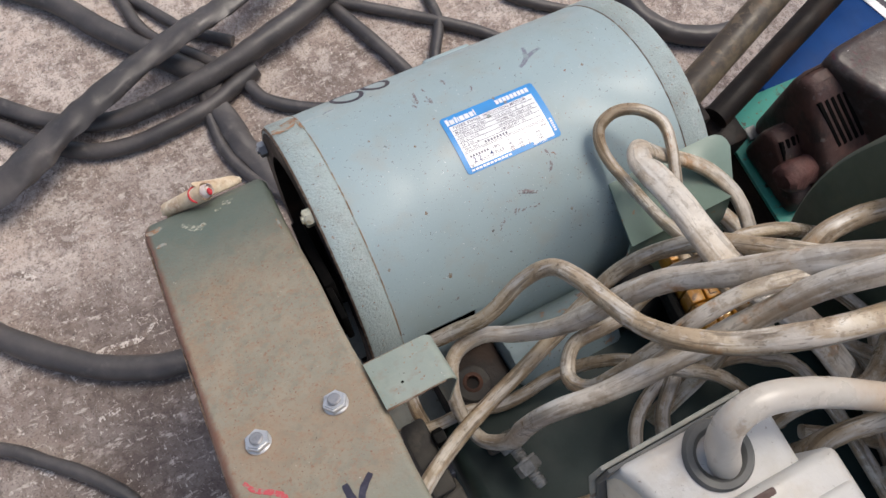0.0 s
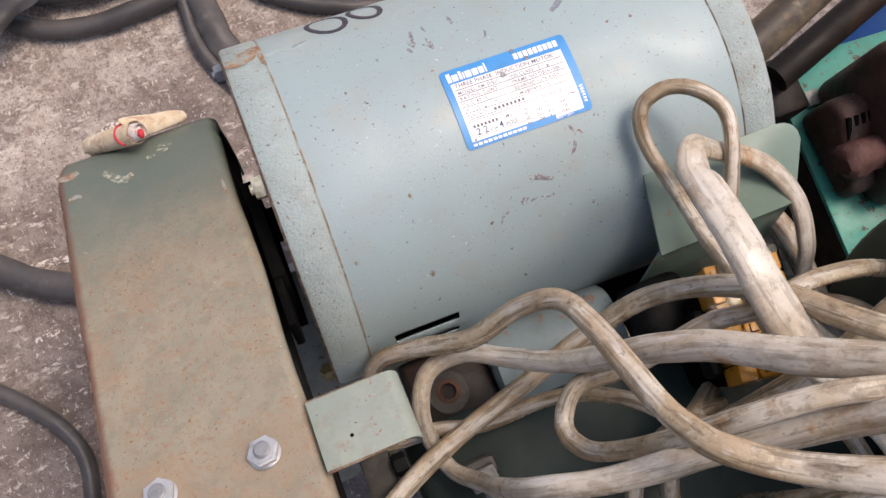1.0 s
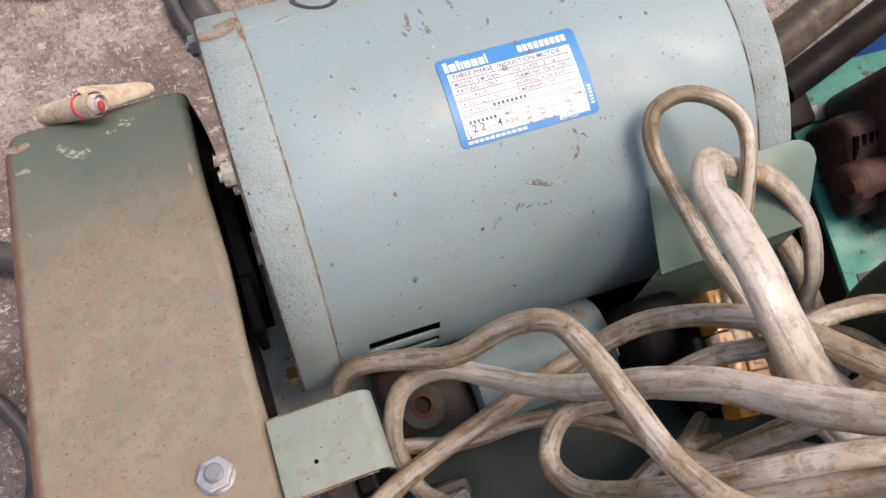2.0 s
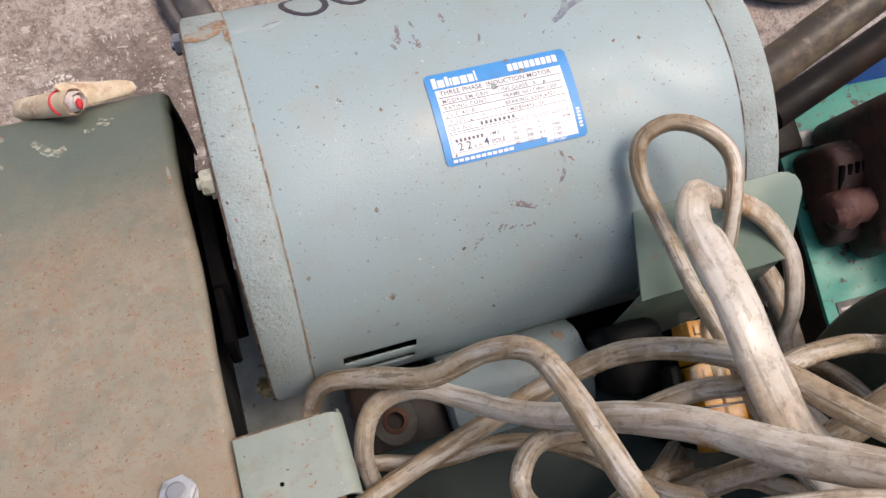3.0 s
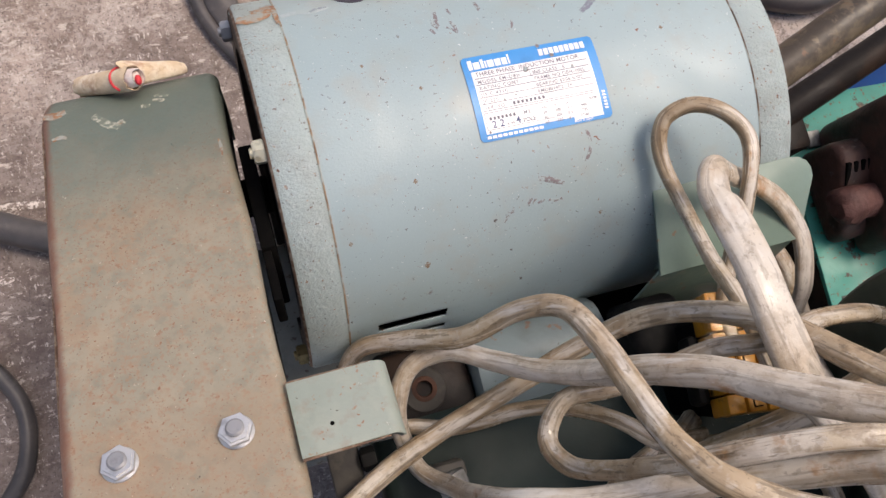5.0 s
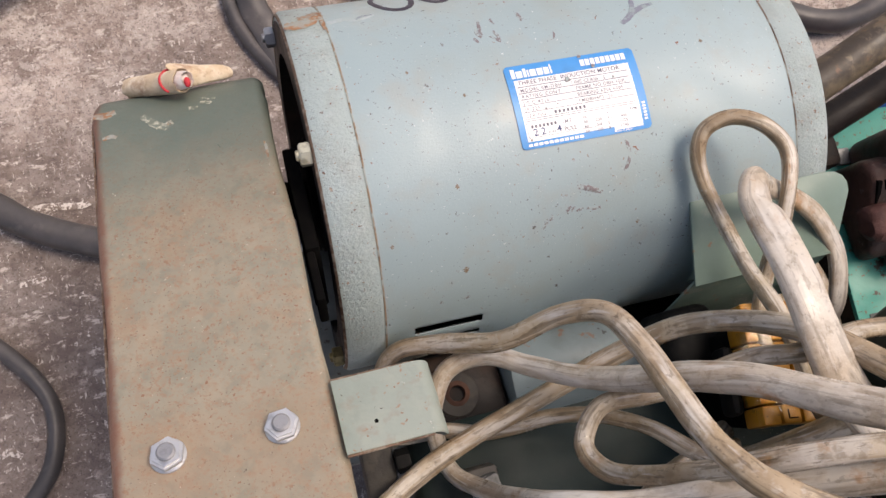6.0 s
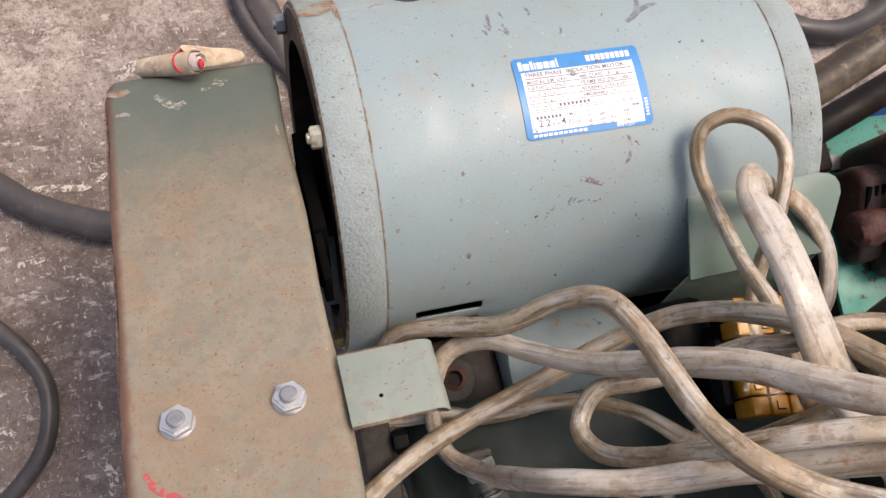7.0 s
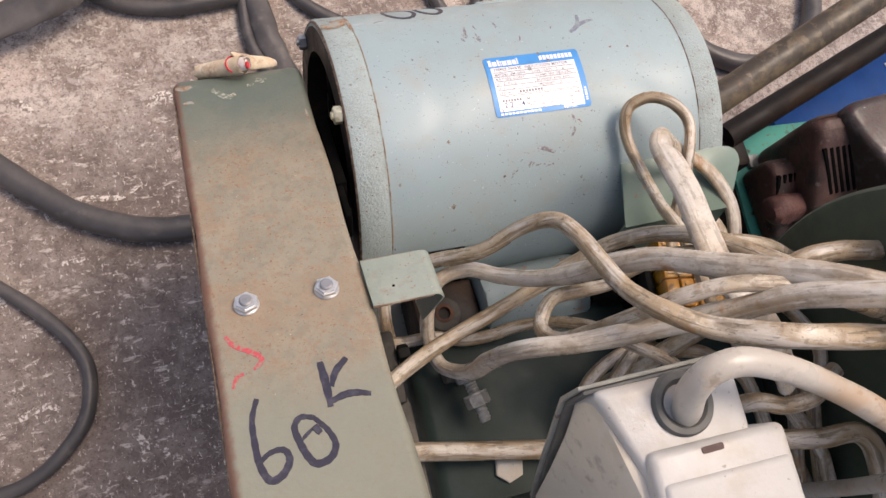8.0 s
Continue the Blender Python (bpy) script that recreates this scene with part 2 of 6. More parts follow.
def cable_material(name="aged_cream_pvc", base=(0.49, 0.41, 0.305), dirt=0.66, pale=0.66):
    """Old cream-grey PVC sheath: grime in lengthwise strips and sharp-edged smears (u round, v along)."""
    m = surface(name, base, 0.36, layers=[
        ((0.60, 0.555, 0.49), 20, 0.48, 0.60, pale), ((0.33, 0.22, 0.115), 22, 0.47, 0.57, 0.85 * dirt), ((0.20, 0.14, 0.085), 75, 0.53, 0.62, 0.8 * dirt),
        ((0.40, 0.21, 0.09), 30, 0.64, 0.72, 0.75), ((0.62, 0.58, 0.53), 130, 0.62, 0.72, 0.35), ((0.12, 0.09, 0.06), 280, 0.66, 0.71, 0.8 * dirt)], bump=0.32, bump_scale=190, rough_var=0.16)
    nt, lk, bs = m.node_tree.nodes, m.node_tree.links, m.node_tree.nodes["Principled BSDF"]
    uv = nt.new("ShaderNodeUVMap")
    for scale, lo, hi, amount, col in (((4.0, 3.5), 0.47, 0.56, 0.8 * dirt, (0.29, 0.195, 0.105)), ((3.0, 15.0), 0.54, 0.62, pale, (0.63, 0.595, 0.545)),
                                       ((7.0, 5.0), 0.55, 0.62, 0.8 * dirt, (0.17, 0.12, 0.07)), ((13.0, 22.0), 0.57, 0.62, 0.85 * dirt, (0.10, 0.070, 0.042)),
                                       ((18.0, 40.0), 0.61, 0.66, 0.45, (0.70, 0.66, 0.61)), ((30.0, 130.0), 0.60, 0.64, 0.75 * dirt, (0.11, 0.08, 0.05))):
        mp = nt.new("ShaderNodeMapping")
        mp.inputs["Scale"].default_value, mp.inputs["Location"].default_value = (*scale, 1.0), (scale[1], scale[0] * 3, 0)
        nz = nt.new("ShaderNodeTexNoise")
        nz.inputs["Scale"].default_value, nz.inputs["Detail"].default_value, nz.inputs["Distortion"].default_value = 1.0, 6.0, 0.4
        rp = nt.new("ShaderNodeMapRange")
        rp.inputs["From Min"].default_value, rp.inputs["From Max"].default_value = lo, hi
        rp.inputs["To Max"].default_value = amount
        mix = nt.new("ShaderNodeMix")
        mix.data_type = "RGBA"
        mix.inputs["B"].default_value = (*col, 1)
        before = bs.inputs["Base Color"].links[0].from_socket
        lk.new(uv.outputs[0], mp.inputs[0])
        lk.new(mp.outputs[0], nz.inputs["Vector"])
        lk.new(nz.outputs["Fac"], rp.inputs["Value"])
        lk.new(rp.outputs[0], mix.inputs["Factor"])
        lk.new(before, mix.inputs["A"])
        lk.new(mix.outputs["Result"], bs.inputs["Base Color"])
    return m


CABLE = cable_material()
CABLE_PALE = cable_material("pale_cream_pvc", (0.59, 0.53, 0.45), 0.40, 0.85)
HOSE_WHITE = surface("cream_pvc_hose", (0.47, 0.42, 0.355), 0.36, layers=[((0.56, 0.53, 0.48), 22, 0.4, 0.65, 0.7), ((0.42, 0.27, 0.15), 20, 0.50, 0.66, 0.7), ((0.25, 0.19, 0.13), 120, 0.62, 0.72, 0.5)], bump=0.12)


def cover_material():
    """Sage paint, weathered to dusty tan, with fine rust freckles."""
    m = surface("weathered_sage_paint", (0.275, 0.25, 0.19), 0.52, layers=[
        ((0.21, 0.21, 0.165), 9, 0.42, 0.68, 0.6), ((0.31, 0.25, 0.175), 11, 0.45, 0.66, 0.55), ((0.205, 0.19, 0.145), 30, 0.45, 0.70, 0.5), ((0.32, 0.225, 0.145), 24, 0.55, 0.68, 0.55),
        ((0.33, 0.28, 0.205), 60, 0.5, 0.68, 0.5), ((0.18, 0.18, 0.14), 110, 0.5, 0.68, 0.5), ((0.29, 0.195, 0.13), 150, 0.54, 0.68, 0.5), ((0.29, 0.175, 0.11), 380, 0.56, 0.66, 0.6),
        ((0.24, 0.12, 0.07), 210, 0.68, 0.75, 0.7), ((0.55, 0.51, 0.43), 520, 0.755, 0.78, 0.8), ((0.05, 0.042, 0.036), 440, 0.765, 0.79, 0.8)], bump=0.16, bump_scale=420,
        dots=[((0.25, 0.155, 0.10), 620, 0.26, 0.3), ((0.15, 0.10, 0.065), 520, 0.18, 0.2), ((0.22, 0.105, 0.058), 260, 0.17, 0.30), ((0.19, 0.085, 0.045), 140, 0.10, 0.30), ((0.05, 0.042, 0.036), 80, 0.05, 0.3), ((0.62, 0.58, 0.50), 75, 0.05, 0.3)])
    drift(m, (0.235, 0.245, 0.195), "Y", 0.020, -0.030, 0.8, 0.03, 16)
    drift(m, (0.31, 0.205, 0.13), "", 0.036, 0.010, 0.40, 0.016, 90, (-0.026, 0.051, 0.190))
    drift(m, (0.31, 0.205, 0.13), "", 0.036, 0.010, 0.35, 0.016, 90, (0.026, 0.051, 0.190))
    drift(m, (0.09, 0.127, 0.108), "Y", 0.15, 0.252, 0.85, 0.03, 14)
    drift(m, (0.20, 0.085, 0.055), "X", -0.0445, -0.0500, 0.85, 0.004, 90)
    return m


COVER = cover_material()
STRAP = surface("sage_strap_paint", (0.275, 0.315, 0.275), 0.55, layers=[((0.20, 0.24, 0.20), 18, 0.4, 0.7, 0.7), ((0.33, 0.35, 0.30), 60, 0.5, 0.7, 0.5), ((0.26, 0.21, 0.16), 110, 0.55, 0.75, 0.5), ((0.30, 0.16, 0.10), 260, 0.68, 0.735, 0.8)],
                bump=0.12, bump_scale=420, dots=[((0.24, 0.12, 0.07), 170, 0.14, 0.3), ((0.08, 0.07, 0.06), 120, 0.09, 0.3), ((0.5, 0.5, 0.45), 260, 0.12, 0.2)])
SEAM = surface("tan_rust_line", (0.28, 0.20, 0.13), 0.8, layers=[((0.16, 0.10, 0.06), 120, 0.5, 0.65, 0.8), ((0.33, 0.38, 0.36), 90, 0.5, 0.62, 0.8)], bump=0.2)
BROWN_RUST = surface("brown_rust_line", (0.17, 0.105, 0.068), 0.85, layers=[((0.10, 0.06, 0.04), 120, 0.45, 0.65, 0.8), ((0.27, 0.22, 0.17), 220, 0.5, 0.62, 0.8)], bump=0.3)
OLIVE = surface("dull_olive_grey_paint", (0.27, 0.265, 0.23), 0.6, layers=[((0.12, 0.12, 0.10), 22, 0.45, 0.7, 0.7), ((0.27, 0.25, 0.21), 60, 0.55, 0.72, 0.6), (RUST_DARK, 160, 0.66, 0.72, 0.7)], bump=0.2)


def concrete_material():
    m = surface("worn_concrete", (0.37, 0.295, 0.255), 0.88, layers=[
        ((0.55, 0.455, 0.395), 5, 0.38, 0.62, 0.9), ((0.20, 0.155, 0.135), 8, 0.48, 0.66, 0.75), ((0.60, 0.52, 0.465), 19, 0.50, 0.58, 0.7),
        ((0.19, 0.145, 0.125), 44, 0.50, 0.64, 0.65), ((0.60, 0.53, 0.48), 70, 0.54, 0.64, 0.55), ((0.14, 0.105, 0.092), 150, 0.54, 0.65, 0.5),
        ((0.66, 0.60, 0.55), 230, 0.60, 0.67, 0.55), ((0.06, 0.048, 0.042), 380, 0.62, 0.67, 0.75)], bump=0.7, bump_scale=210)
    # shade round the machine, painted into the floor as a ragged dark patch
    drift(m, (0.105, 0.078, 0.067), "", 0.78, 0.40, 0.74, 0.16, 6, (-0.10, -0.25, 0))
    nt, lk, bs = m.node_tree.nodes, m.node_tree.links, m.node_tree.nodes["Principled BSDF"]
    out = bs.inputs["Base Color"].links[0].from_socket
    # pale scuffs in ragged clusters, then grit
    for scale, stretch, lo, hi, amount, col in ((36, (1, 2.6, 1), 0.60, 0.66, 0.7, (0.60, 0.53, 0.47)), (85, (2.2, 1, 1), 0.62, 0.67, 0.75, (0.66, 0.59, 0.53)),
                                                (17, (1, 1.4, 1), 0.62, 0.70, 0.55, (0.50, 0.43, 0.38)), (120, (1, 1, 1), 0.66, 0.70, 0.8, (0.08, 0.062, 0.054))):
        mask, _ = noise_mask(nt, lk, scale, lo, hi, detail=9, rough=0.72, stretch=stretch, shift=(scale * 0.1, 1.7, 0))
        mul = nt.new("ShaderNodeMath")
        mul.operation = "MULTIPLY"
        mul.inputs[1].default_value = amount
        lk.new(mask, mul.inputs[0])
        mix = nt.new("ShaderNodeMix")
        mix.data_type = "RGBA"
        lk.new(mul.outputs[0], mix.inputs["Factor"])
        lk.new(out, mix.inputs["A"])
        mix.inputs["B"].default_value = (*col, 1)
        out = mix.outputs["Result"]
    for n, (col, scale, size, share) in enumerate((((0.66, 0.60, 0.55), 90, 0.12, 0.14), ((0.07, 0.055, 0.048), 110, 0.11, 0.12),
                                                   ((0.55, 0.48, 0.43), 210, 0.18, 0.25), ((0.07, 0.055, 0.048), 320, 0.20, 0.3))):
        out = speckled(nt, lk, out, col, scale, size, share, n)
    lk.new(out, bs.inputs["Base Color"])
    return m


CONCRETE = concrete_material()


def film_material():
    m, nt, lk, bs = nodes_of("clear_film")
    bs.inputs["Base Color"].default_value = (0.92, 0.88, 0.80, 1)
    bs.inputs["Roughness"].default_value = 0.03
    bs.inputs["Transmission Weight"].default_value = 1.0
    bs.inputs["IOR"].default_value = 1.18
    return m


FILM = film_material()


# ---- building helpers ----
PLACE = {}


def thing(name, base, label, category, group="", kind=""):
    ob = new(name)
    ob.location = base
    PLACE[ob.name] = Vector(base)
    return tagged(ob, label, category, group, kind)


def mesh_of(name, bm, material, smooth=40.0):
    me = bpy.data.meshes.new(name)
    bm.normal_update()
    bm.to_mesh(me)
    bm.free()
    me.materials.append(material)
    if smooth:
        me.shade_smooth()
        me.set_sharp_from_angle(angle=radians(smooth))
    return me


def part(name, bm, material, parent, label="", smooth=40.0):
    """A bmesh in world metres, as one mesh under a thing or a part."""
    base = PLACE[parent.name]
    bmesh.ops.translate(bm, verts=bm.verts[:], vec=-base)
    ob = new(name, mesh_of(name, bm, material, smooth))
    ob.parent = parent
    PLACE[ob.name] = base
    return tagged(ob, label)


def lone(name, bm, material, base, label, category, group="", kind="", smooth=40.0):
    """A thing of one mesh."""
    bmesh.ops.translate(bm, verts=bm.verts[:], vec=-Vector(base))
    ob = new(name, mesh_of(name, bm, material, smooth))
    ob.location = base
    PLACE[ob.name] = Vector(base)
    return tagged(ob, label, category, group, kind)


def block(lo, hi, bevel=0.002, turn=None, segments=2, bm=None):
    own = bmesh.new()
    lo, hi = Vector(lo), Vector(hi)
    bmesh.ops.create_cube(own, size=1.0)
    for v in own.verts:
        v.co = Vector(((lo[k] + hi[k]) / 2 + v.co[k] * (hi[k] - lo[k]) for k in range(3)))
    if bevel:
        bmesh.ops.bevel(own, geom=own.edges[:], offset=bevel, segments=segments, affect="EDGES", profile=0.5)
    if turn is not None:
        bmesh.ops.transform(own, matrix=turn, verts=own.verts[:])
    return own if bm is None else merge(bm, own)


def merge(bm, other):
    me = bpy.data.meshes.new("tmp")
    other.to_mesh(me)
    other.free()
    bm.from_mesh(me)
    bpy.data.meshes.remove(me)
    return bm


def spun(profile, centre, axis="x", steps=72, close=False, bm=None):
    """Turns a profile of (along, radius) about an axis through centre."""
    bm = bm or bmesh.new()
    c = Vector(centre)
    rings = []
    for a, r in profile:
        ring = []
        for k in range(steps):
            w = 2 * math.pi * k / steps
            p, q = r * math.cos(w), r * math.sin(w)
            off = {"x": (a, p, q), "y": (q, a, p), "z": (p, q, a)}[axis]
            ring.append(bm.verts.new(c + Vector(off)))
        rings.append(ring)
    pairs = list(zip(rings, rings[1:])) + ([(rings[-1], rings[0])] if close else [])
    for one, two in pairs:
        for k in range(steps):
            bm.faces.new((one[k], one[(k + 1) % steps], two[(k + 1) % steps], two[k]))
    if not close:
        for ring in (rings[0], rings[-1]):
            bm.faces.new(ring)
    bmesh.ops.recalc_face_normals(bm, faces=bm.faces[:])
    return bm


def glide(points, per=8):
    """A smooth line through the points."""
    p = [Vector(q) for q in points]
    p = [2 * p[0] - p[1]] + p + [2 * p[-1] - p[-2]]
    out = []
    for a, b, c, d in zip(p, p[1:], p[2:], p[3:]):
        for k in range(per):
            t = k / per
            out.append(0.5 * (2 * b + (c - a) * t + (2 * a - 5 * b + 4 * c - d) * t * t + (3 * b - a - 3 * c + d) * t ** 3))
    return out + [p[-2]]


def tube(points, radius, flat=1.0, sides=16, per=8, wobble=0.05, seed=0, twist=0.0, wrinkle=0.0, bm=None, smooth_line=True, radii=None, square=1.0):
    """A round or flattened tube along a smooth line; flat: height over width; square below 1: shoulders."""
    bm = bm or bmesh.new()
    uv = bm.loops.layers.uv.verify()
    line = glide(points, per) if smooth_line else [Vector(q) for q in points]
    rng = random.Random(seed)
    ph = [rng.uniform(0, 6.28) for _ in range(4)]
    rings, along, run = [], [], 0.0
    up = Vector((0, 0, 1))
    for n, p in enumerate(line):
        ahead = (line[min(n + 1, len(line) - 1)] - line[max(n - 1, 0)]).normalized()
        up = up * 0.55 + Vector((0, 0, 0.45))
        up = (up - ahead * up.dot(ahead))
        up = up.normalized() if up.length > 1e-6 else ahead.orthogonal().normalized()
        side = ahead.cross(up)
        if n:
            run += (p - line[n - 1]).length
        share = n / (len(line) - 1) * (len(radii) - 1) if radii else 0
        own = radii[int(share)] + (radii[min(int(share) + 1, len(radii) - 1)] - radii[int(share)]) * (share % 1) if radii else radius
        r = own * (1 + wobble * (math.sin(run * 45 + ph[0]) * 0.6 + math.sin(run * 110 + ph[1]) * 0.4))
        turn = twist * run
        ring = []
        for k in range(sides):
            w = 2 * math.pi * k / sides
            a, b = math.cos(w), math.sin(w)
            if square != 1.0:
                a, b = math.copysign(abs(a) ** square, a), math.copysign(abs(b) ** square, b)
            a, b = a * r, b * r * flat
            if wrinkle:
                d = noise.noise(Vector((run * 40, math.cos(w) * 1.5 + ph[2], math.sin(w) * 1.5))) * wrinkle
                a, b = a * (1 + d), b * (1 + d * 2)
            a, b = a * math.cos(turn) - b * math.sin(turn), a * math.sin(turn) + b * math.cos(turn)
            ring.append(bm.verts.new(p + side * a + up * b))
        rings.append(ring)
        along.append(run)
    for n, (one, two) in enumerate(zip(rings, rings[1:])):
        for k in range(sides):
            j = (k + 1) % sides
            f = bm.faces.new((one[k], one[j], two[j], two[k]))
            for loop, (u, v) in zip(f.loops, ((k, n), (k + 1, n), (k + 1, n + 1), (k, n + 1))):
                loop[uv].uv = (u / sides, along[v])
    for ring in (rings[0], rings[-1]):
        bm.faces.new(ring)
    bmesh.ops.recalc_face_normals(bm, faces=bm.faces[:])
    return bm


def sheet(ob, thickness, offset):
    """Gives an open surface the thickness of sheet metal, with crisp cut edges."""
    sol = ob.modifiers.new("sheet", "SOLIDIFY")
    sol.thickness, sol.offset = thickness, offset
    wn_mod = ob.modifiers.new("crisp", "WEIGHTED_NORMAL")
    wn_mod.weight, wn_mod.keep_sharp = 100, True


def prism(outline, lo, hi, axis="x", bevel=0.0, bm=None, segments=2):
    """A flat outline, drawn across the axis, made thick from lo to hi."""
    own = bmesh.new()
    put = {"x": lambda a, u, v: (a, u, v), "y": lambda a, u, v: (u, a, v), "z": lambda a, u, v: (u, v, a)}[axis]
    face = own.faces.new([own.verts.new(put(lo, u, v)) for u, v in outline])
    out = bmesh.ops.extrude_face_region(own, geom=[face])
    for v in (g for g in out["geom"] if isinstance(g, bmesh.types.BMVert)):
        v.co["xyz".index(axis)] = hi
    bmesh.ops.recalc_face_normals(own, faces=own.faces[:])
    if bevel:
        bmesh.ops.bevel(own, geom=own.edges[:], offset=bevel, segments=segments, affect="EDGES", profile=0.5)
    return own if bm is None else merge(bm, own)


def rounded(x0, y0, x1, y1, r, steps=6):
    out = []
    for cx, cy, a0 in ((x1 - r, y1 - r, 0), (x0 + r, y1 - r, 90), (x0 + r, y0 + r, 180), (x1 - r, y0 + r, 270)):
        for k in range(steps + 1):
            a = radians(a0 + 90 * k / steps)
            out.append((cx + r * math.cos(a), cy + r * math.sin(a)))
    return out


def frame_at(place, normal, turn=0.0):
    """A matrix that carries z to the normal."""
    return Matrix.Translation(place) @ Vector(normal).to_track_quat("Z", "Y").to_matrix().to_4x4() @ Matrix.Rotation(turn, 4, "Z")


def hex_bm(across, height, chamfer=0.0008):
    r = across / math.sqrt(3)
    own = prism([(r * math.cos(radians(60 * k)), r * math.sin(radians(60 * k))) for k in range(6)], 0, height, "z")
    bmesh.ops.bevel(own, geom=[e for e in own.edges if abs(e.verts[0].co.z - e.verts[1].co.z) < 1e-6], offset=chamfer, segments=2, affect="EDGES")
    return own


def moved(bm, m):
    bmesh.ops.transform(bm, matrix=m, verts=bm.verts[:])
    return bm


def stroke_line(points, width, put, bm=None, thick=0.0003, per=6, taper=True):
    """A drawn stroke, laid on a surface: put(u, v, h) gives the place of u, v at height h."""
    bm = bm or bmesh.new()
    line = glide([(u, v, 0) for u, v in points], per)
    rows = []
    for n, p in enumerate(line):
        d = (line[min(n + 1, len(line) - 1)] - line[max(n - 1, 0)]).normalized()
        s = Vector((-d.y, d.x, 0)) * width / 2
        if taper:
            s *= 0.65 + 0.35 * math.sin(math.pi * min(1, (n + 0.6) / len(line) * 1.1)) + 0.08 * math.sin(n * 1.7)
        rows.append([bm.verts.new(put(q.x, q.y, h)) for q, h in ((p - s, 0.00005), (p - s * 0.92, thick), (p + s * 0.92, thick), (p + s, 0.00005))])
    for a, b in zip(rows, rows[1:]):
        for k in range(3):
            bm.faces.new((a[k], a[k + 1], b[k + 1], b[k]))
    return bm


# ---- the yard floor ----
def ground():
    bm = bmesh.new()
    bmesh.ops.create_grid(bm, x_segments=90, y_segments=90, size=0.9)
    for v in bm.verts:
        edge = max(0.0, 1 - max(abs(v.co.x), abs(v.co.y)) / 0.9)
        v.co.z = edge * 0.004 * noise.noise(v.co * 5)
    rim = [e for e in bm.edges if e.is_boundary]
    out = bmesh.ops.extrude_edge_only(bm, edges=rim)
    for v in (g for g in out["geom"] if isinstance(g, bmesh.types.BMVert)):
        v.co.x *= 900
        v.co.y *= 900
    bmesh.ops.recalc_face_normals(bm, faces=bm.faces[:])
    for f in bm.faces:
        if f.normal.z < 0:
            f.normal_flip()
    return lone("ground", bm, CONCRETE, (0, 0, 0), "stained grey-brown concrete yard floor with pale scuffs and shade painted in round the machine", "ground", kind="structure")


GROUND = ground()
SCUFF = surface("pale_concrete_scuff", (0.62, 0.56, 0.51), 0.95, layers=[((0.16, 0.122, 0.105), 300, 0.47, 0.56, 0.95), ((0.20, 0.155, 0.13), 90, 0.52, 0.60, 0.9)], bump=0.3)
for pts, w in (([(-0.468, 0.178), (-0.450, 0.150), (-0.437, 0.118)], 0.006), ([(-0.420, 0.142), (-0.385, 0.140), (-0.350, 0.135), (-0.320, 0.150)], 0.008),
               ([(-0.520, 0.040), (-0.505, 0.030), (-0.500, 0.018)], 0.010), ([(-0.372, -0.168), (-0.366, -0.185), (-0.371, -0.200)], 0.010),
               ([(-0.345, -0.190), (-0.342, -0.200)], 0.008), ([(-0.430, 0.060), (-0.402, 0.062)], 0.007), ([(-0.30, 0.26), (-0.275, 0.27), (-0.262, 0.262)], 0.012),
               ([(-0.46, 0.29), (-0.44, 0.27)], 0.012), ([(-0.50, -0.12), (-0.47, -0.11), (-0.455, -0.118)], 0.009)):
    part("scuff", stroke_line(pts, w, lambda u, v, h: Vector((u, v, h + 0.004 * noise.noise(Vector((u, v, 0)) * 5) * max(0, 1 - max(abs(u), abs(v)) / 0.9) + 0.0003)), thick=0.0003), SCUFF, GROUND, "pale scuff on the concrete")

# ---- the motor ----
AXIS_Z, R = 0.354, 0.1239
# the motor sits slightly askew on its seat: its own straight frame, carried into the yard
LIE = Matrix.Translation((0, -0.0018, 0.3621)) @ Vector((1, 0, 0)).rotation_difference(Vector((1, -0.0117, -0.0294))).to_matrix().to_4x4() @ Matrix.Translation((0, 0, -AXIS_Z))


def on_motor(x, arc, h=0.0):
    """arc: metres round the shell from its crown, positive away from the cables."""
    w = arc / R
    return LIE @ Vector((x, (R + h) * math.sin(w), AXIS_Z + (R + h) * math.cos(w)))


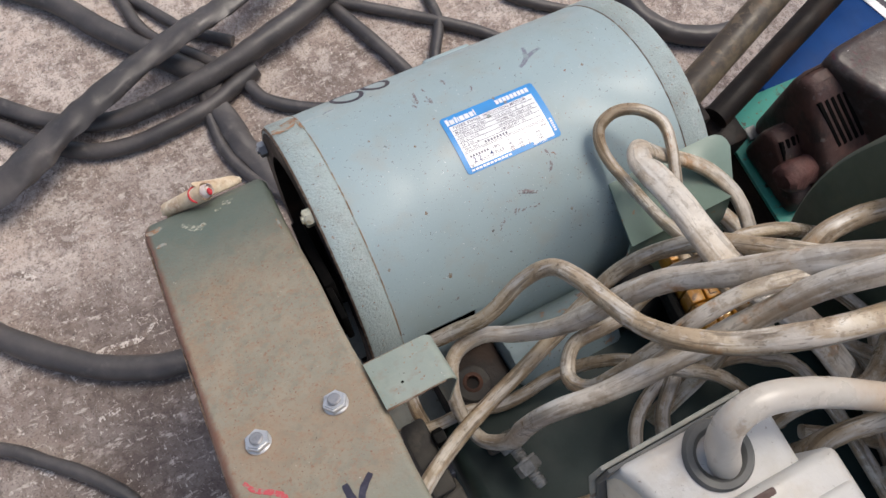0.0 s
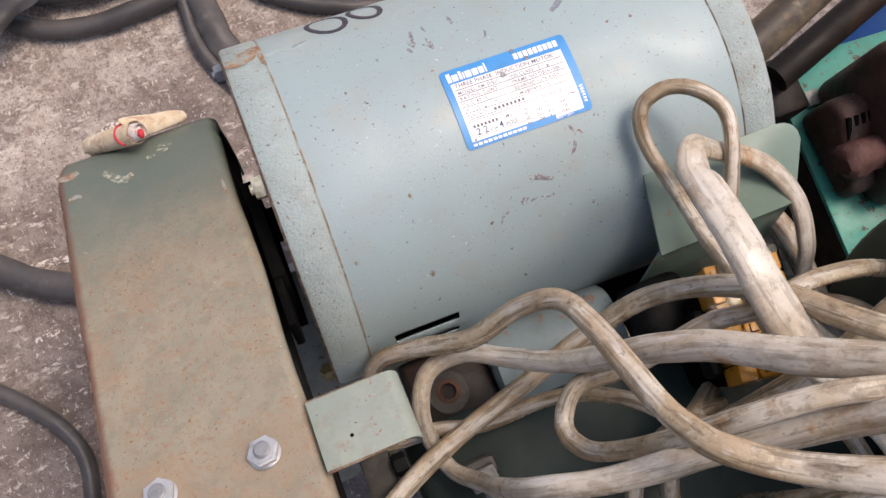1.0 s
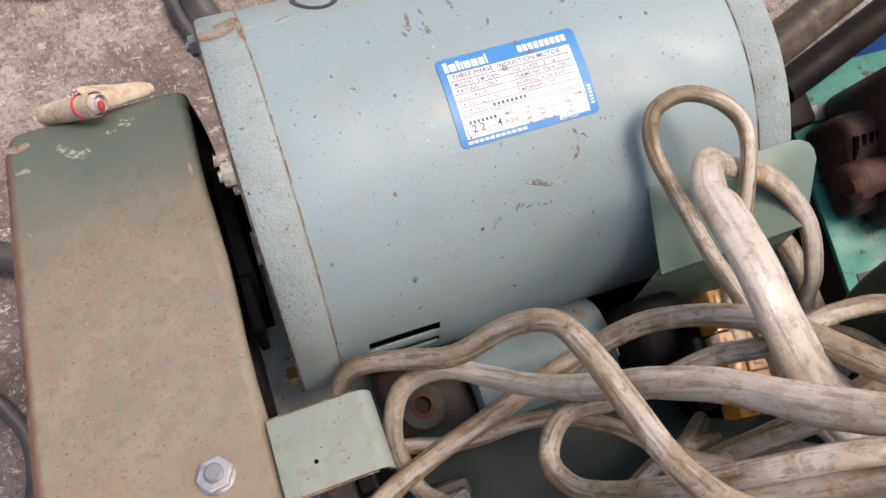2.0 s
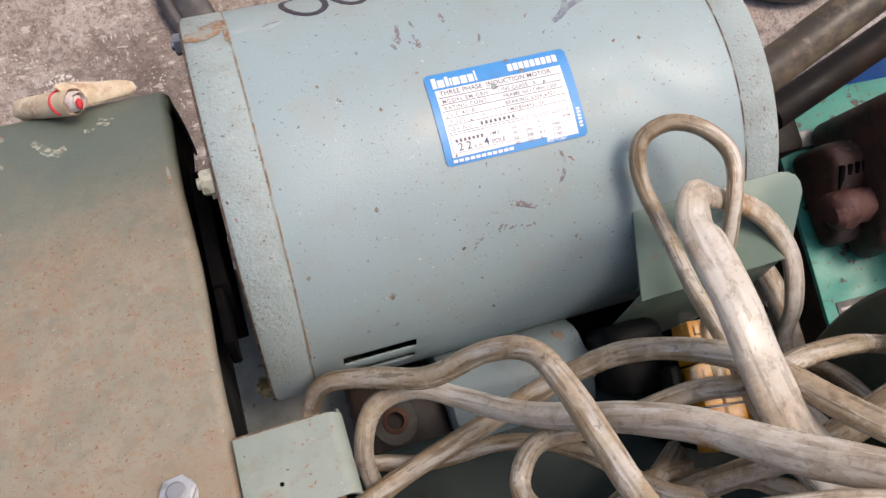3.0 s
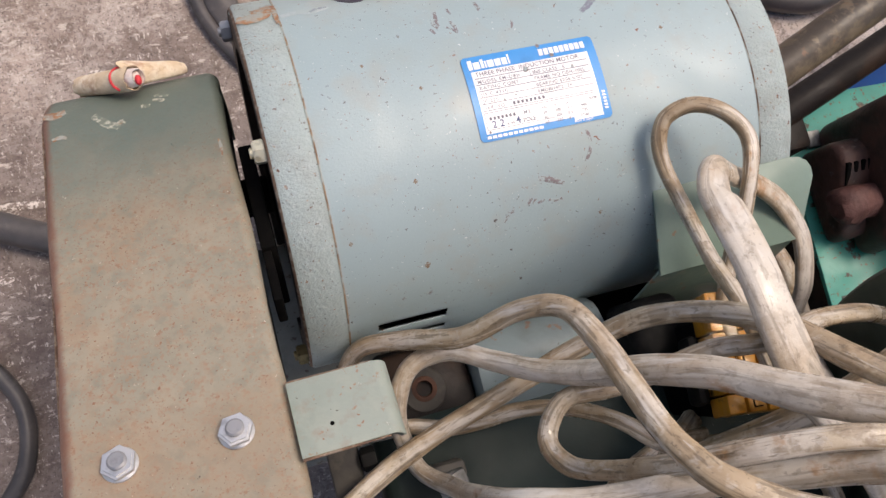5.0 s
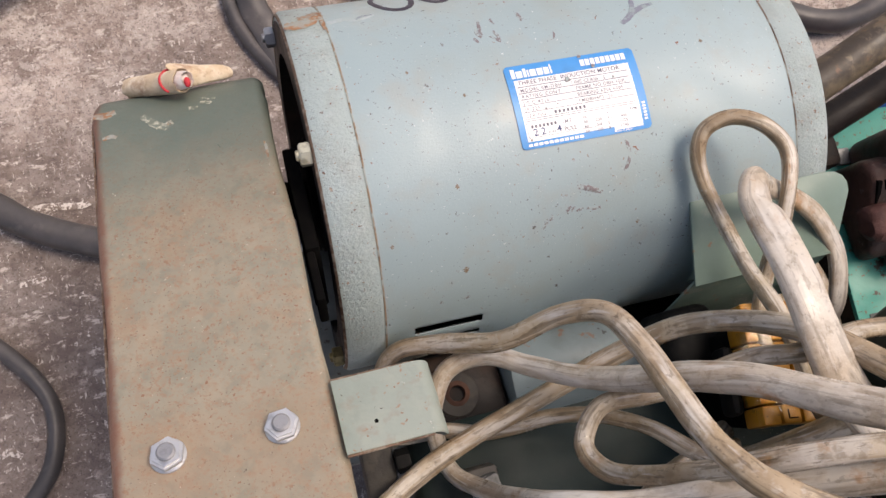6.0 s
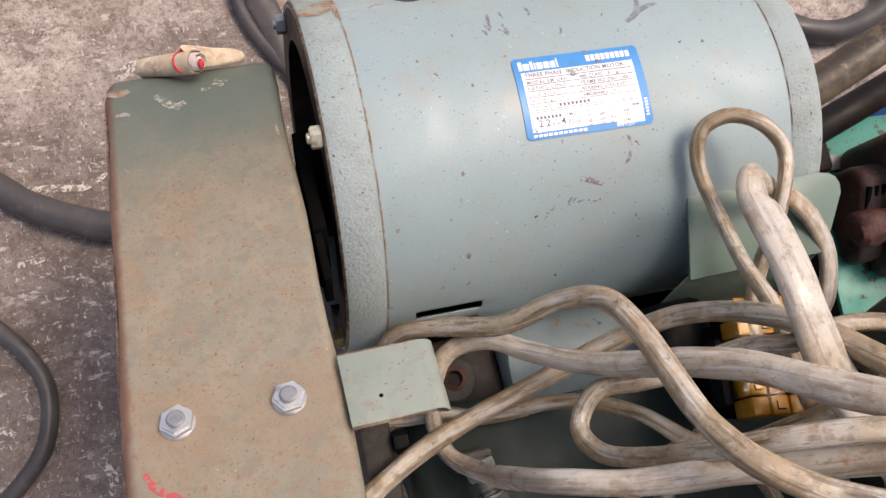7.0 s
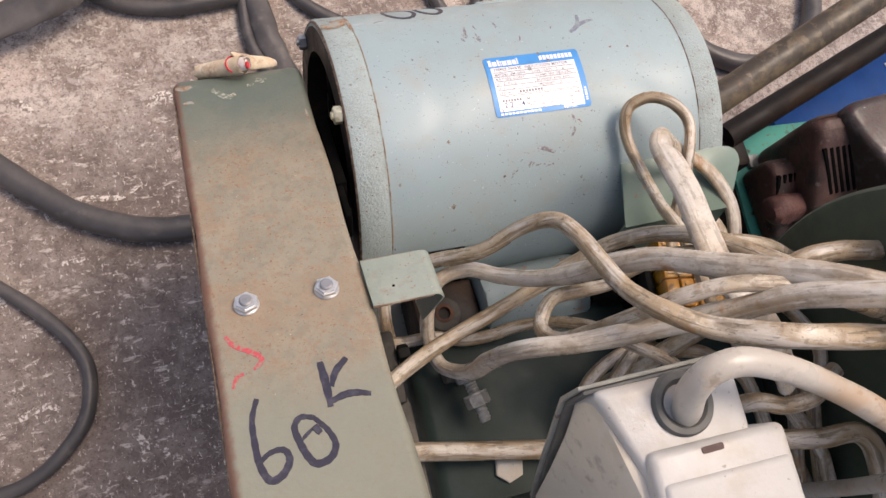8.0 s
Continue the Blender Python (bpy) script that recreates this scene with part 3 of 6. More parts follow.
def motor():
    m = thing("electric_motor", (0.04, 0, 0.2), "blue-grey painted three-phase electric motor with nameplate", "motor")

    def put(name, bm, material, parent, label=""):
        return part(name, moved(bm, LIE), material, parent, label)

    # shell with two ventilation slots low on the side that faces the cables
    slots = [(22.7, 26.9), (14.6, 18.0)]
    degs = sorted({round(a, 2) for a in [k * 2.5 for k in range(144)] + [d for s in slots for d in s]})
    degs = [d for d in degs if all(abs(d - e) > 0.6 or d == e for s in slots for e in s)]
    xs = sorted([-0.0968, -0.0787, -0.0340, 0.1754] + [-0.0968 + 0.2722 * k / 14 for k in range(1, 14)])
    bm = bmesh.new()
    rings = []
    for x in xs:
        rings.append([bm.verts.new((x, -R * math.cos(radians(d)), AXIS_Z + R * math.sin(radians(d)))) for d in degs])
    for i, (a, b) in enumerate(zip(rings, rings[1:])):
        for k in range(len(degs)):
            j = (k + 1) % len(degs)
            mid = (xs[i] + xs[i + 1]) / 2
            if -0.0787 < mid < -0.0340 and any(s0 - 0.01 <= degs[k] < s1 - 0.01 for s0, s1 in slots):
                continue
            bm.faces.new((a[k], a[j], b[j], b[k]))
    bmesh.ops.recalc_face_normals(bm, faces=bm.faces[:])
    if sum((v.co.yz - Vector((0, AXIS_Z))).dot(v.normal.yz) for v in bm.verts) < 0:
        bmesh.ops.reverse_faces(bm, faces=bm.faces[:])
    shell = put("shell", bm, MOTOR, m)
    sheet(shell, 0.0016, -1)
    # near-black core, so that the slots show their inner shade
    put("stator", spun([(-0.090, 0.108), (0.172, 0.108)], (0, 0, AXIS_Z)), VOID, m, "iron core behind the slots, near-black for the shade inside")
    # cast end rings
    ring = [(-0.0972, 0.1212), (-0.0972, 0.1237), (-0.0985, 0.1242), (-0.1196, 0.1242), (-0.1219, 0.1228), (-0.1226, 0.1205),
            (-0.1226, 0.105), (-0.1208, 0.102), (-0.101, 0.099), (-0.099, 0.101)]
    bell = put("end_bell", spun(ring, (0, 0, AXIS_Z), steps=120, close=True), CAST, m, "rough cast end ring with rusty rim")
    put("rusty_rim", spun([(-0.1216, 0.1231), (-0.1229, 0.1219), (-0.1231, 0.1212), (-0.1225, 0.1212)], (0, 0, AXIS_Z), steps=120, close=True), BROWN_RUST, bell, "rusted edge")
    put("seam", spun([(-0.0964, 0.1232), (-0.0964, 0.12425), (-0.0974, 0.12430), (-0.0974, 0.1232)], (0, 0, AXIS_Z), steps=120, close=True), SEAM, bell, "thin rusty seam")
    # added liner: the shade inside the ring is put into its colour
    put("dark_liner", spun([(-0.1229, 0.1188), (-0.1229, 0.0975), (-0.1035, 0.0975), (-0.1035, 0.1040), (-0.1222, 0.1180)], (0, 0, AXIS_Z), steps=96, close=True), PIPE_DARK, bell, "dark liner on the end ring's face, for the shade inside")
    # hub and spokes carry the end ring's inner shade in their colour
    hub = spun([(-0.102, 0.106), (-0.102, 0.045), (-0.119, 0.040), (-0.122, 0.030), (-0.122, 0.012), (-0.15, 0.012)], (0, 0, AXIS_Z), steps=48)
    put("bearing_hub", hub, VOID, m, "bearing hub inside the end ring, near-black for the shade there")
    for a in (50, 130, 250):
        bm = block((-0.118, -0.011, 0.03), (-0.104, 0.011, 0.104), 0.003)
        moved(bm, Matrix.Translation((0, 0, AXIS_Z)) @ Matrix.Rotation(radians(a - 90), 4, "X"))
        put("spoke", bm, VOID, m)
    far = [(0.1764, 0.1212), (0.1764, 0.1240), (0.178, 0.1246), (0.1955, 0.1246), (0.1988, 0.1234), (0.2007, 0.119), (0.2007, 0.03), (0.2007, 0.001)]
    bell2 = put("end_bell", spun(far, (0, 0, AXIS_Z), steps=120), CAST, m, "cast end cap")
    put("seam", spun([(0.1754, 0.1232), (0.1754, 0.12415), (0.1764, 0.12415), (0.1764, 0.1232)], (0, 0, AXIS_Z), steps=120, close=True), SEAM_DARK, bell2, "dark rusty seam")
    # through bolts of the near end
    for a, mat in ((7, ZINC_GREY), (93, BRASS), (174, BRASS_DARK), (262, ZINC)):
        y, z = 0.1145 * math.cos(radians(a)), AXIS_Z + 0.1145 * math.sin(radians(a))
        bm = moved(hex_bm(0.0125, 0.0070), frame_at((-0.1226, y, z), (-1, 0, 0), 0.4))
        merge(bm, moved(spun([(0, 0.0032), (0.0083, 0.0032), (0.0090, 0.0026)], (0, 0, 0), "z", 16), frame_at((-0.1226, y, z), (-1, 0, 0))))
        put("end_bolt", bm, mat, m)
    # rust patch on the rim, paint rubbed off
    for pts, w in (([(-0.121, 0.088), (-0.114, 0.087), (-0.106, 0.090), (-0.0985, 0.098)], 0.012), ([(-0.112, 0.095), (-0.105, 0.097), (-0.0985, 0.104)], 0.010),
                   ([(-0.0985, 0.102), (-0.0982, 0.090), (-0.0984, 0.076)], 0.0030)):
        part("rust_patch", stroke_line(pts, w, lambda u, v, h: on_motor(u, v, h + 0.0006), thick=0.0002), PATCH, bell, "orange rust patch")
    part("pale_streak", stroke_line([(-0.0955, 0.0845), (-0.086, 0.0870), (-0.076, 0.0850), (-0.0665, 0.0885)], 0.006, on_motor), PALE, m, "streak of paler paint")
    part("ink_mark", stroke_line([(-0.078, 0.0845), (-0.073, 0.0875), (-0.067, 0.0880)], 0.0026, on_motor), INK_FADED, m, "faded violet ink mark")
    # marker writing on the crown: two round figures
    for cx, ca, rx, ry in ((-0.0505, 0.1085, 0.0120, 0.0185), (-0.0235, 0.1110, 0.0095, 0.0170)):
        loop = [(cx + rx * math.cos(radians(a)) - 0.12 * ry * math.sin(radians(a)), ca + ry * math.sin(radians(a))) for a in range(100, 480, 20)]
        part("marker_figure", stroke_line(loop, 0.0042, on_motor, per=3), INK, m, "handwritten black figure")
    for pts, w in (([(0.0800, 0.0418), (0.0865, 0.0460), (0.0915, 0.0520), (0.0955, 0.0640)], 0.0042), ([(0.0890, 0.0480), (0.0975, 0.0530), (0.1065, 0.0552)], 0.0038)):
        part("ink_mark", stroke_line(pts, w, on_motor), INK_FADED, m, "faded violet ink mark")
    # small mounting lug on the far flank
    put("lug", block((0.040, 0.1165, AXIS_Z + 0.012), (0.090, 0.1300, AXIS_Z + 0.030), 0.004, segments=3), MOTOR, m, "small painted lug")
    # scrapes
    rng = random.Random(5)
    marks = [(0.0604, -0.0328, 0.0622, -0.0405), (0.0618, -0.0425, 0.0573, -0.0510), (0.0262, -0.0549, 0.0422, -0.0614), (0.0317, -0.0692, 0.0402, -0.0703),
             (0.0190, -0.0700, 0.0215, -0.0665), (0.0215, -0.0700, 0.0245, -0.0672), (0.0245, -0.0700, 0.0291, -0.0687), (0.0025, -0.0773, 0.0060, -0.0735), (0.0070, -0.0725, 0.0092, -0.0691),
             (-0.0070, 0.0622, -0.0085, 0.0485), (-0.0041, 0.0477, 0.0006, 0.0421), (0.0183, 0.0624, 0.0193, 0.0569), (0.0358, 0.0441, 0.0336, 0.0379),
             (-0.0106, 0.0557, -0.0092, 0.0474), (0.0012, 0.0635, 0.0023, 0.0577), (-0.0008, 0.0520, 0.0006, 0.0418), (0.0191, 0.0657, 0.0207, 0.0585), (-0.0140, 0.0480, -0.0120, 0.0440),
             (-0.0481, -0.1160, -0.0440, -0.1150), (-0.0630, -0.1164, -0.0605, -0.1160)]
    for x0, a0, x1, a1 in marks:
        d = Vector((x1 - x0, a1 - a0))
        n = Vector((-d.y, d.x)).normalized() * rng.uniform(-0.0010, 0.0010)
        pts = [(x0, a0), ((x0 + x1) / 2 + n.x, (a0 + a1) / 2 + n.y), (x1, a1)]
        part("scrape", stroke_line(pts, rng.uniform(0.0013, 0.0024) * (1.5 if d.length > 0.014 else 1), on_motor, thick=0.00015), SCRAPE, m, "grey scuff mark")
    # brown grease spots
    for x, a, r in ((-0.0461, -0.0938, 0.0020), (-0.0461, -0.0417, 0.0013), (-0.0886, -0.0693, 0.0012), (-0.0307, 0.0096, 0.0011), (-0.0600, 0.0300, 0.0010), (0.0650, -0.0850, 0.0012), (0.1250, 0.0200, 0.0012)):
        bm = bmesh.new()
        bm.faces.new([bm.verts.new(on_motor(x + r * (1 + 0.35 * math.sin(3.1 * k + 90 * a)) * math.cos(0.57 * k), a + r * (1 + 0.35 * math.cos(2.3 * k)) * math.sin(0.57 * k), 0.0002)) for k in range(11)])
        part("spot", bm, SPOT, m, "brown spot")
    return m


BRASS_DARK = surface("dark_yellow_passivated_steel", (0.30, 0.25, 0.13), 0.45, 0.7, layers=[((0.08, 0.065, 0.04), 150, 0.45, 0.65, 0.8)], bump=0.08)
SEAM_DARK = surface("dark_rust_line", (0.16, 0.105, 0.07), 0.85, layers=[((0.06, 0.045, 0.035), 120, 0.45, 0.62, 0.8), ((0.33, 0.36, 0.33), 60, 0.56, 0.66, 0.8)], bump=0.2)
SPOT = surface("brown_spot", (0.20, 0.145, 0.10), 0.8, layers=[((0.32, 0.36, 0.34), 600, 0.5, 0.6, 0.8)])
PATCH = surface("orange_rust", (0.31, 0.165, 0.085), 0.85, layers=[((0.30, 0.32, 0.285), 260, 0.44, 0.56, 0.95), ((0.22, 0.10, 0.05), 130, 0.52, 0.66, 0.8), ((0.30, 0.31, 0.275), 60, 0.50, 0.62, 0.85)], bump=0.3)
PALE = surface("pale_blue_grey_smear", (0.38, 0.44, 0.455), 0.45, layers=[((0.33, 0.405, 0.41), 160, 0.42, 0.56, 0.95)])
MOTOR_OB = motor()


# ---- its nameplate ----
def lettering(text, size, x, a, align="LEFT", squeeze=1.0, wide=1.0):
    """Built-in letters on the shell: x and arc of the line's start. Returns a bmesh."""
    cu = bpy.data.curves.new("letters", "FONT")
    cu.body, cu.size, cu.align_x, cu.space_character, cu.offset = text, size, align, wide, size * 0.006
    ob = bpy.data.objects.new("letters", cu)
    me = bpy.data.meshes.new_from_object(ob)
    bm = bmesh.new()
    bm.from_mesh(me)
    bpy.data.objects.remove(ob)
    bpy.data.curves.remove(cu)
    bpy.data.meshes.remove(me)
    for v in bm.verts:
        v.co = plate_at(x + v.co.x * squeeze, a + v.co.y, 0.0010)
    return bm


PX0, PX1, PA0, PA1 = -0.0040, 0.0785, -0.0285, 0.0228


def plate_at(u, v, h):
    """u along the plate from its left edge, v up from its lower edge."""
    return on_motor(PX0 + u, PA0 + v, h)


def sheet_on_motor(outline_rows, h0, h1):
    """A thin bent sheet: rows of (u0, u1) at heights v."""
    bm = bmesh.new()
    rows = []
    for v, u0, u1 in outline_rows:
        rows.append([[bm.verts.new(plate_at(u0 + (u1 - u0) * k / 6, v, h)) for k in range(7)] for h in (h0, h1)])
    for a, b in zip(rows, rows[1:]):
        for k in range(6):
            bm.faces.new((a[1][k], a[1][k + 1], b[1][k + 1], b[1][k]))
            bm.faces.new((a[0][k], b[0][k], b[0][k + 1], a[0][k + 1]))
        for k in (0, 6):
            bm.faces.new((a[0][k], a[1][k], b[1][k], b[0][k]))
    for r in (rows[0], rows[-1]):
        for k in range(6):
            bm.faces.new((r[0][k], r[0][k + 1], r[1][k + 1], r[1][k]))
    bmesh.ops.recalc_face_normals(bm, faces=bm.faces[:])
    return bm


def bar(u0, v0, u1, v1, h=0.0010):
    return sheet_on_motor([(v0, u0, u1), (v1, u0, u1)], h - 0.0002, h)


def nameplate():
    w, t = PX1 - PX0, PA1 - PA0
    rows = [(0, 0.0022, w - 0.0022), (0.0007, 0.0008, w - 0.0008), (0.0022, 0, w)] + [(t * k / 10, 0, w) for k in range(1, 10)]
    rows += [(t - 0.0022, 0, w), (t - 0.0007, 0.0008, w - 0.0008), (t, 0.0022, w - 0.0022)]
    rows.sort()
    plate = part("nameplate", sheet_on_motor(rows, 0.00005, 0.0006), PLATE_BLUE, MOTOR_OB, "blue and white enamelled nameplate")
    field = [(0.0042 + (t - 0.0140) * k / 8, 0.0040, w - 0.0055) for k in range(9)]
    part("white_field", sheet_on_motor(field, 0.0005, 0.0008), PLATE_WHITE, plate, "white printed field")
    part("white_field", bar(w - 0.024, 0.0022, w - 0.0055, 0.0046, 0.00075), PLATE_WHITE, plate, "white printed field")
    # maker's marks as plain shapes
    for u0, v0, u1, v1 in ((0.0035, t - 0.0085, 0.0060, t - 0.0025), (0.0066, t - 0.0085, 0.0105, t - 0.0040), (0.0112, t - 0.0085, 0.0130, t - 0.0028),
                           (0.0136, t - 0.0085, 0.0146, t - 0.0040), (0.0152, t - 0.0085, 0.0190, t - 0.0040), (0.0197, t - 0.0085, 0.0233, t - 0.0040),
                           (0.0240, t - 0.0085, 0.0272, t - 0.0040), (0.0279, t - 0.0085, 0.0289, t - 0.0025)):
        part("mark", bar(u0, v0, u1, v1, 0.0009), PLATE_WHITE, plate)
    for k in range(9):
        part("mark", bar(0.0475 + k * 0.0033, t - 0.0072, 0.0475 + k * 0.0033 + 0.0026, t - 0.0030, 0.0009), PLATE_WHITE, plate)
    for k in range(11):
        part("mark", bar(0.0040 + k * 0.0032, 0.0014, 0.0040 + k * 0.0032 + 0.0024, 0.0030, 0.0009), PLATE_WHITE, plate)
    part("lettering", lettering("Made in Japan", 0.0021, w - 0.0245, 0.0010), PLATE_WHITE, plate)
    for k in range(6):
        part("mark", bar(w - 0.0038, 0.0055 + k * 0.0019, w - 0.0018, 0.0055 + k * 0.0019 + 0.0012, 0.0009), PLATE_WHITE, plate)
    top = t - 0.0098
    part("lettering", lettering("THREE PHASE  INDUCTION MOTOR", 0.0038, 0.0060, top - 0.0034, wide=1.06), PRINT, plate)
    lines = (("MODEL EM-DBH", "INS CLASS   E"), ("RATING CONT", "FRAME NO DBH-100L"), ("JIS C 4210", "BEARING 6206 6305"), ("JP 22S", "EMDBH4P2  2K"))
    step = 0.0039
    for n, (a, b) in enumerate(lines):
        y = top - 0.0078 - n * step
        part("lettering", lettering(a, 0.0030, 0.0062, y, wide=1.25), PRINT, plate)
        part("lettering", lettering(b, 0.0030, 0.0400, y, wide=1.15), PRINT, plate)
        part("rule", bar(0.0050, y + 0.0030, w - 0.0075, y + 0.00335), PRINT, plate)
    y = top - 0.0078 - 4 * step
    part("lettering", lettering("SER NO", 0.0030, 0.0062, y, wide=1.25), PRINT, plate)
    for k in range(8):
        part("mark", bar(0.0235 + k * 0.0026, y, 0.0235 + k * 0.0026 + 0.0015, y + 0.0019), PRINT, plate)
    for v in (y + 0.0030, y - 0.0010, y - 0.0022):
        part("rule", bar(0.0050, v, w - 0.0075, v + 0.00035), PRINT, plate)
    part("rule", bar(0.0385, y + 0.0030, 0.0387, top - 0.0046), PRINT, plate)
    part("rule", bar(0.0050, 0.0062, 0.0052, y - 0.0022), PRINT, plate)
    part("rule", bar(0.0050, 0.0062, 0.0470, 0.0064), PRINT, plate)
    part("lettering", lettering("IME", 0.0032, 0.0270, y - 0.0066, wide=1.3), PRINT, plate)
    for k in range(7):
        part("mark", bar(0.0075 + k * 0.0024, y - 0.0064, 0.0075 + k * 0.0024 + 0.0014, y - 0.0046), PRINT, plate)
    part("lettering", lettering("2 2", 0.0060, 0.0082, 0.0071), INK_BLUE, plate)
    part("lettering", lettering("K W", 0.0024, 0.0172, 0.0071), PRINT, plate)
    part("lettering", lettering("4", 0.0060, 0.0228, 0.0071), INK_BLUE, plate)
    part("lettering", lettering("POLE", 0.0034, 0.0272, 0.0071), PRINT, plate)
    for n, row in enumerate((("Hz", "V", "A", "", "RPM"), ("50", "200", "9.2", "1445", ""), ("60", "200", "8.5", "1725", ""), ("60", "220", "8", "1740", ""))):
        for k, word in enumerate(row):
            if word:
                part("lettering", lettering(word, 0.0024, 0.0400 + k * 0.0075, y - 0.0058 - n * 0.0029, wide=1.1), PRINT, plate)
    for u, v, r in ((0.0365, 0.0370, 0.0017), (0.0548, 0.0430, 0.0013), (0.0650, 0.0340, 0.0009), (0.0265, 0.0235, 0.0006), (0.0190, 0.0220, 0.0007), (0.0480, 0.0505, 0.0012), (0.0062, 0.0050, 0.0007)):
        bm = bmesh.new()
        bm.faces.new([bm.verts.new(plate_at(u + r * (1 + 0.3 * math.sin(3.1 * k)) * math.cos(0.7 * k), v + r * (1 + 0.3 * math.cos(2.3 * k)) * math.sin(0.7 * k), 0.0012)) for k in range(9)])
        part("chip", bm, SCRAPE, plate, "chipped spot", 0)


INK_BLUE = surface("dark_blue_print", (0.03, 0.05, 0.16), 0.5)
nameplate()


# ---- terminal box on the motor's side ----
def terminal_box():
    t = thing("terminal_box", (0.16, -0.10, 0.34), "sage green sheet-metal terminal box with open end", "terminal box")
    # sloping lid: back edge on the shell, front edge lower
    lid = [(0.1025, 0.0), (0.199, 0.0), (0.2055, 0.0012), (0.2105, 0.0045), (0.2130, 0.0090), (0.2135, 0.0150), (0.1970, 0.053), (0.0975, 0.053)]
    slope = pose(0, -0.0770, 0.4580, 16)
    part("lid", moved(prism([(x, -d) for x, d in lid], -0.0009, 0.0009, "z", 0.0003), slope), LID, t)
    front = prism([(0.098, 0.4425), (0.1975, 0.4425), (0.194, 0.36), (0.115, 0.335), (0.088, 0.350), (0.094, 0.405)], -0.1245, -0.1225, "y", 0.0005)
    for v in front.verts:
        v.co += Vector((0, -0.002 - max(0.0, 0.4425 - v.co.z) * 0.30, -0.0015))
    part("front_panel", front, LID, t)
    side = prism([(-0.122, 0.441), (-0.092, 0.450), (-0.115, 0.35), (-0.122, 0.35)], 0.1160, 0.1180, "x", 0.0004)
    part("side_panel", side, LID, t)
    return t


terminal_box()


# ---- belt guard ----
SLOPE = math.atan(0.473)
CX0, CX1 = -0.2405, -0.137
GR = 0.0976
BEND_R = 0.052
BEND_CY = 0.0765 - BEND_R
BEND_Y = BEND_CY + BEND_R * math.sin(SLOPE)
BEND_CZ = AXIS_Z + GR / math.cos(SLOPE) - math.tan(SLOPE) * BEND_Y - BEND_R * math.cos(SLOPE)


def guard_stations():
    """(y, z, normal angle) along the guard's crown from its near end to the far, curved end."""
    out = []
    for k in range(25):
        y = -0.50 + (BEND_Y + 0.50) * k / 24
        out.append((y, AXIS_Z + GR / math.cos(SLOPE) - math.tan(SLOPE) * y, SLOPE))
    for k in range(1, 15):
        a = SLOPE + (radians(90) - SLOPE) * k / 14
        out.append((BEND_CY + BEND_R * math.sin(a), BEND_CZ + BEND_R * math.cos(a), a))
    for k in range(1, 4):
        out.append((BEND_CY + BEND_R, BEND_CZ - 0.035 * k, radians(90)))
    return out


def on_guard(x, y, h=0.0):
    """A place on the straight top of the guard."""
    z = AXIS_Z + GR / math.cos(SLOPE) - math.tan(SLOPE) * y
    return Vector((x, y + h * math.sin(SLOPE), z + h * math.cos(SLOPE)))


